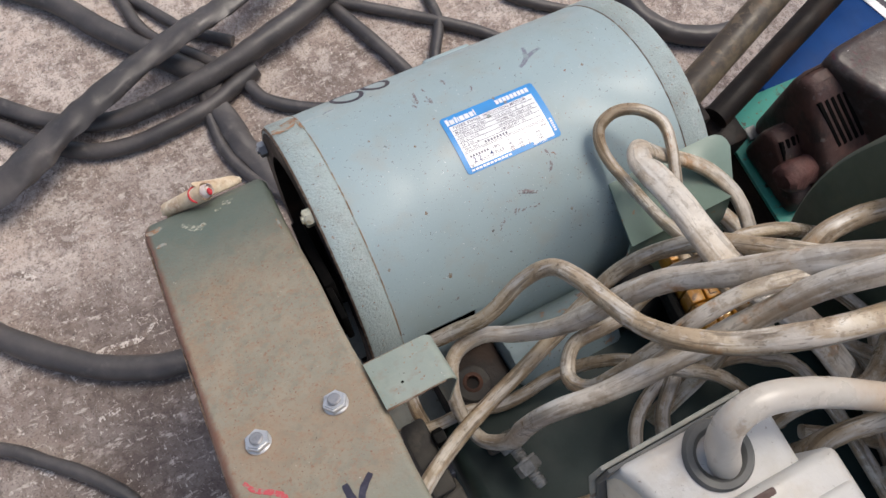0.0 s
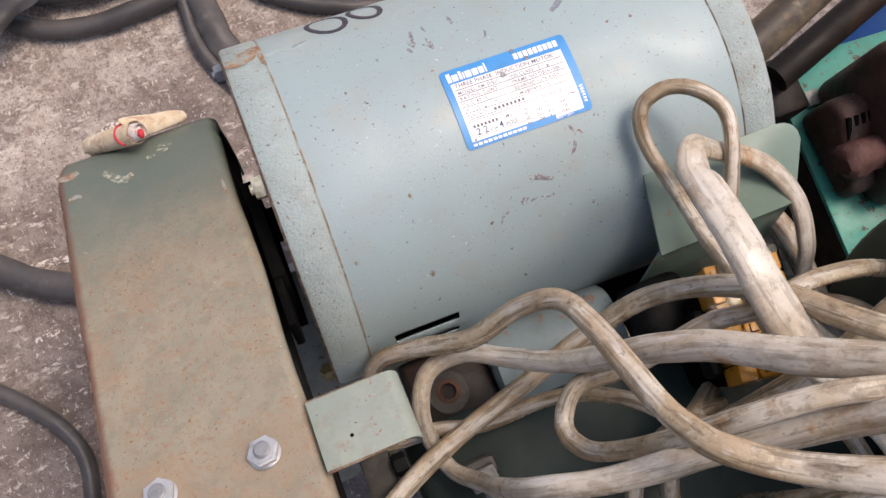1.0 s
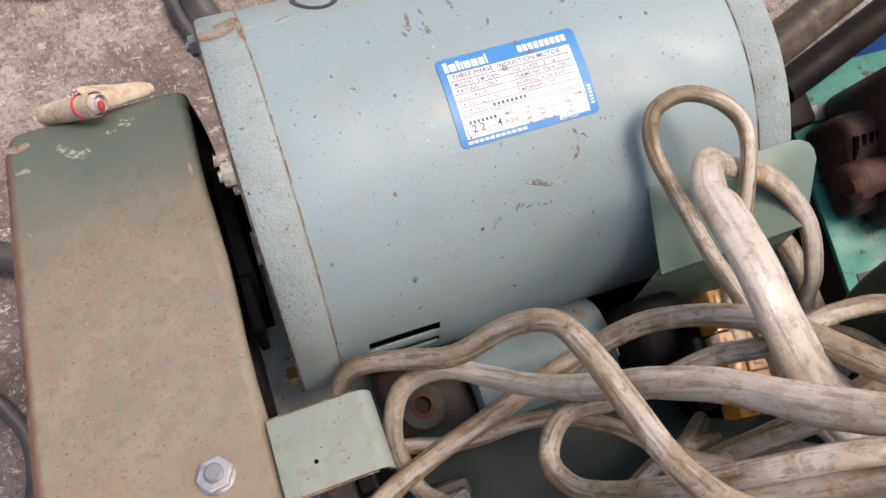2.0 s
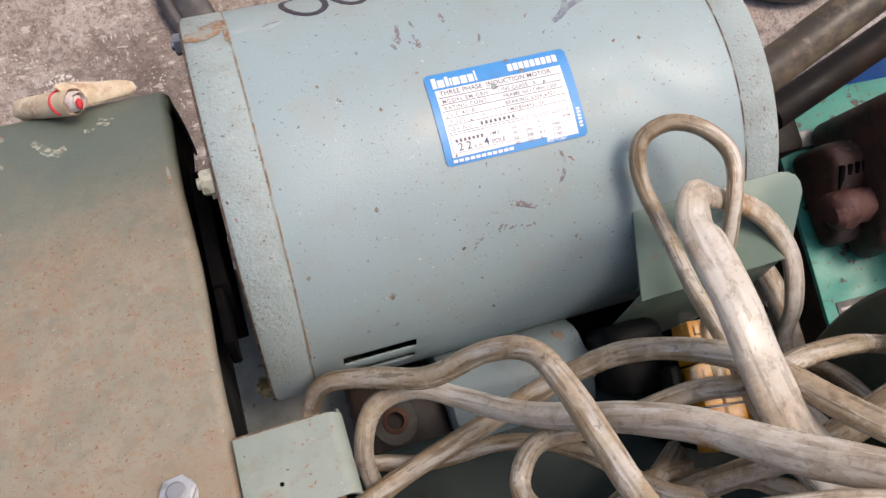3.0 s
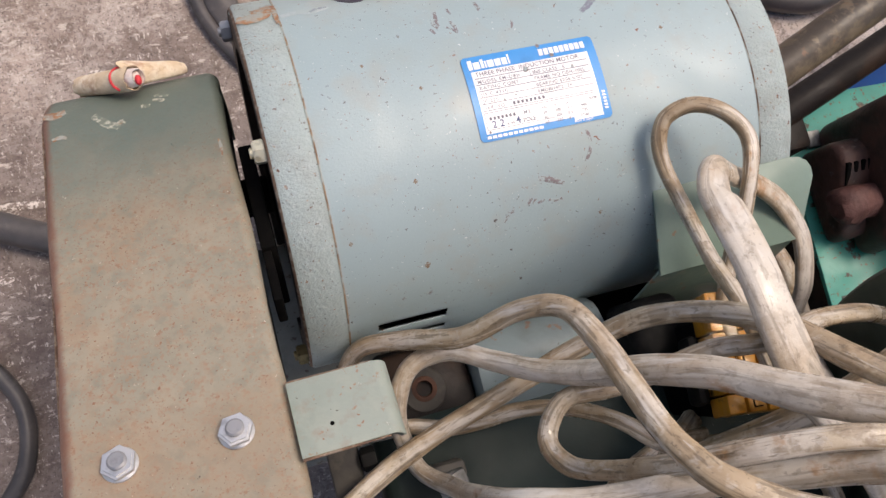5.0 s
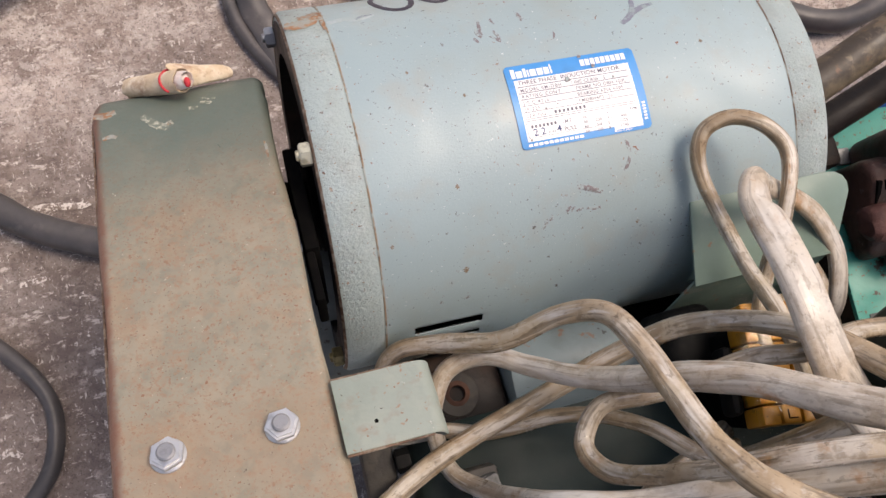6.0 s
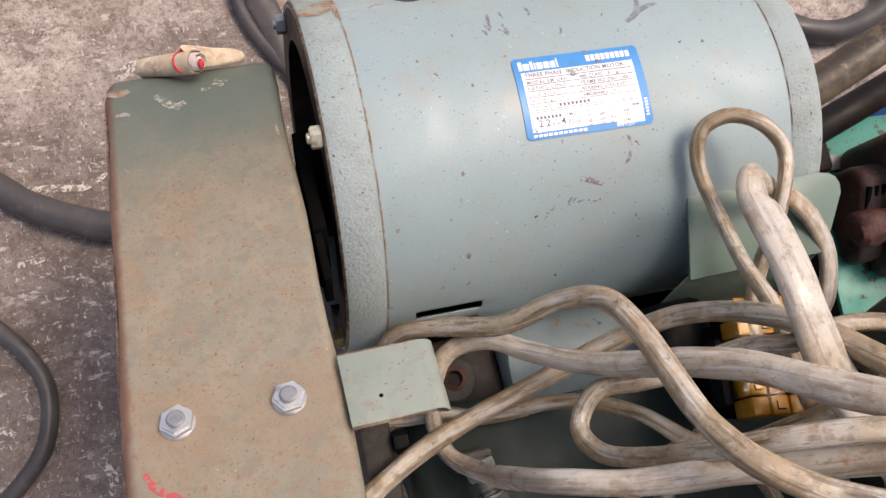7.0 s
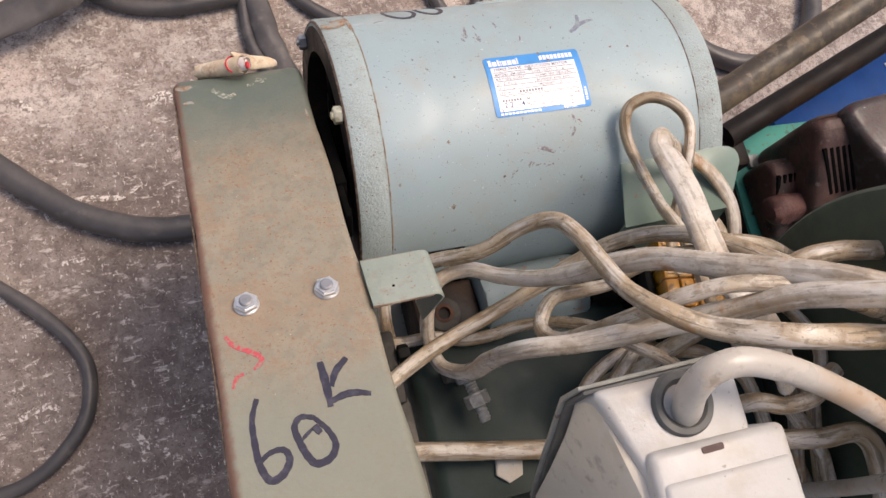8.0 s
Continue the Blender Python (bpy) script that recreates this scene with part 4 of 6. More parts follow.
def belt_guard():
    g = thing("belt_guard", (-0.189, -0.2, 0.35), "weathered sage green steel belt guard with rust freckles and marker writing", "belt guard")
    bend = 0.006
    section = [(CX0, 0.045), (CX0, bend)] + [(CX0 + bend - bend * math.cos(radians(a)), bend - bend * math.sin(radians(a))) for a in (22, 45, 68)]
    section += [(CX0 + bend, 0.0)] + [(CX0 + bend + (CX1 - CX0 - 2 * bend) * k / 6, 0) for k in range(1, 6)] + [(CX1 - bend, 0.0)]
    section += [(CX1 - bend + bend * math.sin(radians(a)), bend - bend * math.cos(radians(a))) for a in (22, 45, 68)] + [(CX1, bend), (CX1, 0.010)]
    bm = bmesh.new()
    rows = []
    for n, (y, z, a) in enumerate(guard_stations()):
        rows.append([bm.verts.new((x + (0.0008 * math.sin(n * 1.3 + x * 40) if d > 0.003 else 0), y - d * math.sin(a), z - d * math.cos(a))) for x, d in section])
    for a, b in zip(rows, rows[1:]):
        for k in range(len(section) - 1):
            bm.faces.new((a[k], b[k], b[k + 1], a[k + 1]))
    bmesh.ops.recalc_face_normals(bm, faces=bm.faces[:])
    body = part("cover_sheet", bm, COVER, g, smooth=50)
    sheet(body, 0.002, -1)
    if sum(v.normal.z for v in body.data.vertices) < 0:
        body.data.flip_normals()
    # black plate that closes the guard towards the motor and paints in that side's shade
    inset = [(y - 0.004 * math.sin(a), z - 0.004 * math.cos(a)) for y, z, a in guard_stations()]
    under = [(y - 0.085 * math.sin(a), z - 0.085 * math.cos(a)) for y, z, a in guard_stations()[:22:3]] + [(0.02, 0.36)]
    part("side_shade_plate", prism(inset + under[::-1], CX1 - 0.0045, CX1 - 0.0022, "x"), BLACK, g, "black plate for the shade down the guard's side")
    # rusty long edge
    edge = []
    for n, (y, z, a) in enumerate(guard_stations()):
        edge.append((CX0 - 0.0004, y - 0.0065 * math.sin(a), z - 0.0065 * math.cos(a)))
    part("rusty_edge", tube(edge, 0.0008, 1.0, 8, smooth_line=False, wobble=0.35, seed=3), BROWN_RUST, g, "rust along the bent edge")
    # flange nuts on studs
    for x in (-0.2148, -0.1632):
        c, up = on_guard(x, -0.1487), Vector((0, math.sin(SLOPE), math.cos(SLOPE)))
        nut = moved(hex_bm(0.0140, 0.0042, 0.0011), frame_at(c + up * 0.0010, up, 0.35 if x < -0.2 else 0.1))
        merge(nut, moved(spun([(0, 0.0082), (0.0009, 0.0082), (0.0018, 0.0072)], (0, 0, 0), "z", 32), frame_at(c + up * 0.0002, up)))
        nut_ob = part("flange_nut", nut, ZINC, g, "zinc-plated flange nut")
        part("stud", moved(spun([(0.0, 0.0043), (0.0052, 0.0043), (0.0060, 0.0034)], (0, 0, 0), "z", 24), frame_at(c + up * 0.001, up)), ZINC_GREY, nut_ob)
    # strap bracket
    y0, y1 = -0.1685, -0.1345
    prof = [(-0.1374, 0.0)] + [(-0.0965, 0.0)] + [(-0.0965 + 0.006 * math.sin(radians(a)), -0.006 + 0.006 * math.cos(radians(a))) for a in range(15, 91, 15)] + [(-0.0905, -0.085)]
    bm = bmesh.new()
    rows = []
    for y in (y0, (y0 + y1) / 2, y1):
        rows.append([bm.verts.new(on_guard(x, y, 0.0016 + d if d > -0.012 else 0.0016 - 0.006) + (Vector((0, 0, d + 0.006)) if d < -0.012 else Vector())) for x, d in prof])
    for a, b in zip(rows, rows[1:]):
        for k in range(len(prof) - 1):
            bm.faces.new((a[k], a[k + 1], b[k + 1], b[k]))
    bmesh.ops.recalc_face_normals(bm, faces=bm.faces[:])
    strap = part("strap", bm, STRAP, g, "pale sage painted bent strap")
    sheet(strap, 0.0026, 0)
    for y in (y0 - 0.0006, y1 + 0.0006):
        part("rusty_edge", tube([on_guard(-0.1372, y, 0.0016), on_guard(-0.115, y, 0.0016), on_guard(-0.0965, y, 0.0016)], 0.0006, 1.0, 8, wobble=0.3, seed=7), BROWN_RUST, strap, "rust along the strap's cut edge")
    # flat near-black disc drawn for the shade in the hole
    part("rivet_hole", moved(spun([(0, 0.0010), (0.0003, 0.0010)], (0, 0, 0), "z", 12), frame_at(on_guard(-0.1209, -0.1575, 0.0030), (0, math.sin(SLOPE), math.cos(SLOPE)))), VOID, strap)
    # handwritten figures and crayon
    ink = [[(-0.2190, -0.2107), (-0.2235, -0.2224), (-0.2242, -0.2364), (-0.2233, -0.2490), (-0.2194, -0.2578), (-0.2125, -0.2566), (-0.2074, -0.2505), (-0.2078, -0.2448), (-0.2117, -0.2426), (-0.2180, -0.2436), (-0.2226, -0.2468)],
           [(-0.1897, -0.2290), (-0.1967, -0.2273), (-0.2011, -0.2324), (-0.1997, -0.2418), (-0.1966, -0.2507), (-0.1926, -0.2551), (-0.1848, -0.2536), (-0.1805, -0.2471), (-0.1826, -0.2389), (-0.1864, -0.2330), (-0.1899, -0.2285)],
           [(-0.1786, -0.1967), (-0.1780, -0.2101), (-0.1783, -0.2256)], [(-0.1625, -0.1976), (-0.1707, -0.2047), (-0.1752, -0.2136)], [(-0.1772, -0.2222), (-0.1690, -0.2200), (-0.1611, -0.2205), (-0.1535, -0.2230)],
           [(-0.1900, -0.2340), (-0.1872, -0.2391)]]
    for n, pts in enumerate(ink):
        part("marker_stroke", stroke_line(pts, 0.0044 if n != 2 else 0.0052, on_guard, thick=0.0003 + 0.00008 * n), INK, g, "thick black marker stroke")
    part("marker_stroke", stroke_line([(-0.1993, -0.2410), (-0.1951, -0.2378), (-0.1900, -0.2345)], 0.0022, on_guard), INK, g, "thin black marker stroke")
    part("crayon_stroke", stroke_line([(-0.2309, -0.1675), (-0.2266, -0.1745), (-0.2181, -0.1803), (-0.2118, -0.1862), (-0.2146, -0.1907), (-0.2177, -0.1921)], 0.0034, on_guard), CHALK, g, "faded red crayon stroke")
    part("crayon_stroke", stroke_line([(-0.2236, -0.1935), (-0.2285, -0.1959), (-0.2312, -0.2016)], 0.0022, on_guard), CHALK, g, "faded red crayon stroke")
    # scraped paint near the curved end
    for pts, w in (([(-0.2105, 0.049), (-0.2030, 0.041), (-0.1985, 0.0385), (-0.1935, 0.041)], 0.0055), ([(-0.1830, 0.049), (-0.1775, 0.0485)], 0.003),
                   ([(-0.1760, 0.052), (-0.1690, 0.0505)], 0.0028), ([(-0.1745, 0.0555), (-0.1665, 0.0535)], 0.0022)):
        part("scraped_patch", stroke_line(pts, w, lambda u, v, h: on_arc(u, v, h)), BARE, g, "paint scraped to pale primer")
    for pts, w in (([(-0.2385, 0.056), (-0.2320, 0.055), (-0.2260, 0.057)], 0.006), ([(-0.1432, 0.014), (-0.1428, 0.008), (-0.1432, 0.002)], 0.0018),
                   ([(-0.2340, 0.037), (-0.2290, 0.038), (-0.2260, 0.0365)], 0.003), ([(-0.1965, 0.0405), (-0.1945, 0.040)], 0.004)):
        part("rust_patch", stroke_line(pts, w, lambda u, v, h: on_arc(u, v, h)), PATCH, g, "orange rust patch")
    return g


def on_arc(x, y, h=0.0):
    """A place on the guard, its curved far end included."""
    if y < BEND_Y:
        return on_guard(x, y, h)
    a = math.asin(min(0.999, (y - BEND_CY) / BEND_R))
    return Vector((x, BEND_CY + (BEND_R + h) * math.sin(a), BEND_CZ + (BEND_R + h) * math.cos(a)))


belt_guard()


def guard_frame():
    """The black steel behind the guard and the pulley inside it."""
    f = thing("pulley_bracket", (-0.13, -0.05, 0.35), "black steel bracket between belt guard and motor", "bracket")
    for name, x0, x1, ya, yb, h0, h1 in (("plate", -0.1345, -0.1262, -0.052, 0.018, -0.075, -0.014), ("arm", -0.1345, -0.1295, -0.082, -0.0522, -0.040, -0.016)):
        pts = [on_guard(0, ya, h0), on_guard(0, yb, h0), on_guard(0, yb, h1), on_guard(0, ya, h1)]
        part(name, prism([(q.y, q.z) for q in pts], x0, x1, "x", 0.0012), VOID, f)
    p = thing("belt_pulley", (-0.19, 0, AXIS_Z), "dark iron belt pulley under the guard", "pulley")
    part("rim", spun([(-0.215, 0.02), (-0.215, 0.06), (-0.205, 0.06), (-0.20, 0.05), (-0.195, 0.06), (-0.185, 0.06), (-0.18, 0.05), (-0.175, 0.06), (-0.165, 0.06), (-0.165, 0.02)], (0, 0, AXIS_Z), steps=40), VOID, p)
    part("shaft", spun([(-0.22, 0.012), (-0.12, 0.012)], (0, 0, AXIS_Z), steps=24), VOID, p)


guard_frame()


def paper_scrap():
    s = thing("cardboard_scrap", (-0.187, 0.070, 0.425), "rolled scrap of cream cardboard with red marks on the guard's end", "scrap")

    def hoop(bm, at, along, radius, turn0, turn1, steps, seed, ragged=0.0):
        """A bent row of paper round a line; returns its verts."""
        side = along.cross(Vector((0, 0, 1))).normalized()
        up = side.cross(along)
        row = []
        for k in range(steps + 1):
            w = radians(turn0 + (turn1 - turn0) * k / steps)
            r = radius * (1 + 0.13 * noise.noise(Vector((math.cos(w) * 1.3 + seed, math.sin(w) * 1.3, seed * 0.7))))
            row.append(bm.verts.new(at + side * r * math.cos(w) + up * r * math.sin(w) * 0.92 + along * ragged * noise.noise(Vector((w * 2.3, seed, 0)))))
        return row

    def skin(bm, rows):
        for r0, r1 in zip(rows, rows[1:]):
            for k in range(len(r0) - 1):
                bm.faces.new((r0[k], r0[k + 1], r1[k + 1], r1[k]))
        return bm

    left, right = Vector((-0.2180, 0.0795, 0.4120)), Vector((-0.1830, 0.0648, 0.4450))
    d = (right - left).normalized()
    bm = bmesh.new()
    rows = [hoop(bm, left.lerp(right, t), d, 0.0060 + 0.0010 * t, -200, 215, 26, 0.25 * k, 0.0028 if k in (0, 8) else 0.0) for k, t in enumerate((0, 0.12, 0.25, 0.38, 0.5, 0.62, 0.75, 0.88, 1.0))]
    roll = part("roll", skin(bm, rows), PAPER, s, smooth=70)
    sheet(roll, 0.0009, 0)
    bm = bmesh.new()
    skin(bm, [hoop(bm, left.lerp(right, t), d, r, 0, 360, 20, 3 + k, 0.002 if k == 3 else 0) for k, (t, r) in enumerate(((0.05, 0.0044), (0.6, 0.0052), (0.98, 0.0054), (1.10, 0.0044)))])
    end = right + d * 0.0042
    core = part("core", bm, CORE, s, "crumpled whitish inner layer", smooth=60)
    sheet(core, 0.0009, 0)
    bm = bmesh.new()
    bmesh.ops.create_icosphere(bm, subdivisions=2, radius=0.0042)
    for v in bm.verts:
        v.co *= 1 + 0.25 * noise.noise(v.co * 420)
    part("wad", moved(bm, Matrix.Translation(right + d * 0.0010)), CORE, core, "crumpled paper in the roll's end")
    ring = []
    side = d.cross(Vector((0, 0, 1))).normalized()
    up = side.cross(d)
    for k in range(15):
        w = radians(10 + 165 * k / 14)
        ring.append(left.lerp(right, 0.86 - 0.10 * math.sin(w)) + side * 0.0076 * math.cos(w) + up * 0.0071 * math.sin(w))
    part("red_ring", tube(ring, 0.0008, 1.0, 8, 3), RED, roll, "red line round the roll")
    bm = bmesh.new()
    bmesh.ops.create_uvsphere(bm, u_segments=14, v_segments=8, radius=0.0022)
    part("red_spot", moved(moved(bm, Matrix.Diagonal((0.9, 1.5, 1.0, 1))), Matrix.Translation(end + Vector((0.0002, -0.0022, 0.0010)))), RED, core, "red spot")
    # torn, tapering tongue behind the roll
    a, b = Vector((-0.1890, 0.0715, 0.4340)), Vector((-0.1555, 0.0790, 0.4110))
    t = (b - a).normalized()
    bm = bmesh.new()
    rows = [hoop(bm, a.lerp(b, k / 8), t, (0.0092, 0.0086, 0.0080, 0.0074, 0.0068, 0.0062, 0.0056, 0.0048, 0.0032)[k], 20, 205, 14, 9 + 0.22 * k) for k in range(9)]
    for k, v in enumerate(rows[0]):
        v.co += (up * 0.75 - t * 0.35) * 0.0075 * math.exp(-((k - 6) / 2.2) ** 2)
    tongue = part("torn_tongue", skin(bm, rows), PAPER, s, "torn tapering end", smooth=70)
    sheet(tongue, 0.0010, 0)


CORE = surface("pinkish_white_paper", (0.72, 0.60, 0.54), 0.85, layers=[((0.62, 0.34, 0.30), 160, 0.52, 0.64, 0.6), ((0.80, 0.74, 0.68), 70, 0.45, 0.6, 0.7)], bump=0.5, bump_scale=300)
paper_scrap()


# ---- machine bed and what stands on it ----
ZINC_DULL = surface("dull_grey_zinc", (0.30, 0.30, 0.29), 0.5, 0.6, layers=[((0.15, 0.145, 0.14), 120, 0.5, 0.7, 0.7)], bump=0.1)
GRIME = surface("grimy_grey_iron", (0.12, 0.11, 0.095), 0.7, layers=[((0.05, 0.045, 0.04), 25, 0.45, 0.65, 0.8), ((0.22, 0.19, 0.15), 60, 0.55, 0.7, 0.6)], bump=0.3)


KNOB_DARK = surface("dark_red_rust", (0.07, 0.03, 0.018), 0.85, layers=[((0.12, 0.052, 0.028), 70, 0.45, 0.65, 0.8), ((0.03, 0.016, 0.012), 90, 0.5, 0.7, 0.8)], bump=0.5, bump_scale=240)
# Darker copy of GRIME: shade is put into the colour of deep-lying parts.
GRIME_SHADED = surface("shaded_grimy_iron", (0.05, 0.045, 0.038), 0.75, layers=[((0.025, 0.022, 0.02), 25, 0.45, 0.65, 0.8), ((0.10, 0.085, 0.065), 60, 0.55, 0.7, 0.5)], bump=0.3)


def machine_bed():
    b = thing("machine_bed", (0.05, -0.3, 0.0), "dark green painted machine bed with dusty top", "machine bed")
    part("top", block((-0.098, -0.75, 0.325), (0.2165, -0.172, 0.385), 0.012, segments=3), GREEN_DARK, b)
    part("plinth", block((-0.07, -0.72, 0.0), (0.19, -0.20, 0.326), 0.006), GREEN_DARK, b)
    # near-black seat: the shade under the motor is put into its colour
    skid = block((-0.10, -0.16, 0.0), (0.20, 0.13, 0.205), 0.006)
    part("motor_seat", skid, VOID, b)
    # added plate hides the lit floor, so the gap here stays in shade
    part("shade_screen", block((0.198, -0.1715, 0.0), (0.2145, -0.045, 0.352), 0.003), VOID, b, "near-black plate added for the shade below the terminal box")
    # cast housing that rises between the bed and the motor
    prof = [(-0.118, 0.30), (-0.122, 0.365), (-0.132, 0.388), (-0.150, 0.397), (-0.172, 0.394), (-0.188, 0.380), (-0.192, 0.30)]
    bm = prism(prof, -0.022, 0.074, "x", 0.006)
    part("housing", bm, HOUSING, b, "pale blue-grey cast housing")
    part("housing_lug", prism([(-0.125, 0.30), (-0.130, 0.372), (-0.178, 0.380), (-0.190, 0.30)], -0.080, -0.023, "x", 0.004), PIPE_DARK, b, "dark cast lug")
    ring = part("washer", spun([(0.372, 0.0070), (0.372, 0.0150), (0.3790, 0.0150), (0.3800, 0.014), (0.3800, 0.0070)], (-0.056, -0.158, 0.0), "z", 32, close=True), GRIME_SHADED, b, "grey steel washer")
    part("rusty_bolt", spun([(0.368, 0.0098), (0.3785, 0.0098), (0.3800, 0.0085), (0.3805, 0.0055), (0.3740, 0.0045), (0.3740, 0.0005)], (-0.056, -0.157, 0.0), "z", 24), KNOB_DARK, ring, "rusted bolt end")
    part("slide_plate", block((-0.158, -0.19, 0.300), (-0.06, -0.028, 0.316), 0.003), OLIVE, b, "olive-grey slide plate below the motor")
    # bracket under the strap
    part("grey_bracket", prism([(-0.215, 0.38), (-0.40, 0.38), (-0.40, 0.395), (-0.225, 0.395)], -0.122, -0.104, "x", 0.002), GRIME, b, "dusty grey bracket")
    blk = moved(hex_bm(0.013, 0.009), frame_at((-0.1085, -0.187, 0.414), (1, 0, 0)))
    part("black_bolt", blk, BLACK, b, "black hexagon bolt head")
    part("bracket_web", block((-0.128, -0.225, 0.36), (-0.1085, -0.166, 0.412), 0.003), GRIME_SHADED, b, "grimy grey web below the strap, shade put into its colour")
    # adjusting bolt, lying level in a lug
    part("bolt_lug", block((-0.073, -0.2165, 0.384), (-0.046, -0.2045, 0.402), 0.003), GRIME, b, "grimy lug for the bolt")
    head, d = Vector((-0.0600, -0.2085, 0.417)), Vector((0.17, -0.985, 0.0)).normalized()
    s = thing("adjusting_bolt", head, "zinc-plated threaded adjusting bolt with two nuts", "bolt")
    thread = [(0.0445 * k / 30, 0.0050 if k % 2 else 0.0043) for k in range(31)] + [(0.0460, 0.0036)]
    part("thread", moved(spun(thread, (0, 0, 0), "z", 20), frame_at(head, d)), ZINC_DULL, s)
    part("nut", moved(hex_bm(0.0175, 0.009), frame_at(head + d * 0.024, d, 0.3)), ZINC_DULL, s)
    part("nut", moved(hex_bm(0.0185, 0.0115), frame_at(head + d * 0.0005, d, 0.6)), ZINC_DULL, s)
    part("collar", moved(spun([(0.0, 0.0098), (0.0018, 0.0098)], (0, 0, 0), "z", 24), frame_at(head + d * 0.0222, d)), ZINC_DULL, s)


machine_bed()


def loose_cap():
    bm = moved(hex_bm(0.022, 0.006, 0.001), frame_at((-0.036, -0.293, 0.385), (0, 0, 1), 0.3))
    lone("hexagon_cap", bm, BOX, (-0.036, -0.293, 0.385), "pale plastic hexagon cap lying on the bed", "cap")


loose_cap()


def guard_disc():
    d = thing("round_guard", (0.23, -0.42, 0.254), "large dark olive green round guard plate", "guard")
    c = (0.0, -0.421, 0.519)
    part("disc", spun([(0.2235, 0.001), (0.2235, 0.258), (0.2245, 0.2625), (0.228, 0.265), (0.262, 0.265), (0.262, 0.255), (0.2275, 0.250), (0.2275, 0.001)], c, "x", 128), DISC, d)
    part("foot", block((0.225, -0.52, 0.2), (0.26, -0.32, 0.30), 0.004), DISC, d)


guard_disc()


# ---- switch box with its hose ----
# Yellowed plastic, with a base brightened to paint in light on the side wall.
BOX_SIDE = surface("lit_yellowed_plastic", (0.68, 0.60, 0.48), 0.45, layers=[((0.56, 0.53, 0.47), 14, 0.4, 0.7, 0.7), ((0.36, 0.27, 0.17), 22, 0.5, 0.75, 0.5), ((0.25, 0.2, 0.15), 120, 0.6, 0.75, 0.5)], bump=0.1)
# the box is drawn at a larger size and set down at this place and scale
BOX_AT = Matrix.Translation((-0.0305, -0.0374, 0.1532)) @ Matrix.Scale(0.855, 4)


def switch_box():
    b = thing("switch_box", (0.0, -0.29, 0.56), "grey-white plastic switch box with rubber grommet and gasket", "switch box")
    turn = BOX_AT @ Matrix.Translation((-0.054, -0.2535, 0)) @ Matrix.Rotation(radians(-1.0), 4, "Z")
    # body, tapered towards its base
    def body(x0, y0, x1, y1, z0, z1, bev, grow=0.0):
        bm = block((x0, y0, z0), (x1, y1, z1), 0)
        for v in bm.verts:
            if v.co.z < (z0 + z1) / 2:
                v.co.x += grow if v.co.x > (x0 + x1) / 2 else -grow * 0.2
        bmesh.ops.bevel(bm, geom=bm.edges[:], offset=bev, segments=4, affect="EDGES", profile=0.5)
        return moved(bm, turn)
    def slanted(bm, amount):
        """Draws the left flank in towards the front."""
        for v in bm.verts:
            q = turn.inverted() @ v.co
            if q.x < 0.04:
                q.x += amount * min(1.0, max(0.0, -q.y / 0.042)) * (1 - q.x / 0.04)
                v.co = turn @ q
        return bm

    part("body", slanted(body(0.0, -0.060, 0.083, 0.0, 0.595, 0.655, 0.006), 0.021), BOX, b)
    part("raised_cover", body(0.019, -0.127, 0.0985, -0.036, 0.60, 0.6605, 0.005), BOX, b, "raised plastic cover")
    part("cover_lip", body(0.022, -0.125, 0.0965, -0.052, 0.64, 0.6622, 0.004), BOX, b, "second step of the cover")
    # the side wall widens downwards to the sloping panel behind
    skirt = [(-0.2565, 0.648), (-0.2570, 0.622), (-0.2790, 0.575), (-0.3080, 0.520), (-0.3720, 0.500), (-0.3760, 0.650)]
    wall = prism(skirt, -0.0525, 0.024, "x", 0.004)
    for v in wall.verts:
        if v.co.x < -0.03:
            v.co.x -= 0.055 * max(0, 0.652 - v.co.z)
            v.co.x += min(0.024, 0.5 * max(0.0, -0.2565 - v.co.y)) * min(1.0, max(0.0, (v.co.z - 0.53) / 0.11))
    part("side_wall", moved(wall, BOX_AT), BOX_SIDE, b, "yellowed side wall of the box, brightened to look lit")
    plate = [(-0.2495, 0.6500), (-0.2520, 0.619), (-0.2790, 0.563), (-0.3075, 0.508), (-0.3100, 0.510), (-0.2815, 0.565), (-0.2548, 0.620), (-0.2520, 0.6500)]
    part("back_plate", moved(prism(plate, -0.0585, 0.022, "x", 0.0008), BOX_AT), OLIVE, b, "grey-green back plate edge")
    seal = [(y - 0.0028, z + 0.0008) for y, z in plate]
    part("gasket", moved(prism(seal, -0.0565, 0.024, "x", 0.0010), BOX_AT), GASKET, b, "black rubber gasket")
    g = (-0.0070, -0.2705, 0.0)
    grom = [(0.652, 0.0095), (0.652, 0.0172), (0.6565, 0.0172), (0.6585, 0.0160), (0.6585, 0.0130), (0.656, 0.0105)]
    part("grommet", moved(spun(grom, g, "z", 48, close=True), BOX_AT), GASKET, b, "black rubber grommet")
    # near-black disc for the shade down the grommet
    part("grommet_bottom", moved(spun([(0.6535, 0.0125), (0.6545, 0.0125)], g, "z", 32), BOX_AT), VOID, b)
    part("slot", moved(prism(rounded(-0.0068, -0.2972, 0.0056, -0.2937, 0.0012), 0.6602, 0.6612, "z"), BOX_AT), ENGINE, b, "small rusty slot")
    part("support", block((-0.048, -0.379, 0.384), (-0.007, -0.316, 0.655), 0.004), GREEN_DARK, b, "dark green support bracket")


switch_box()


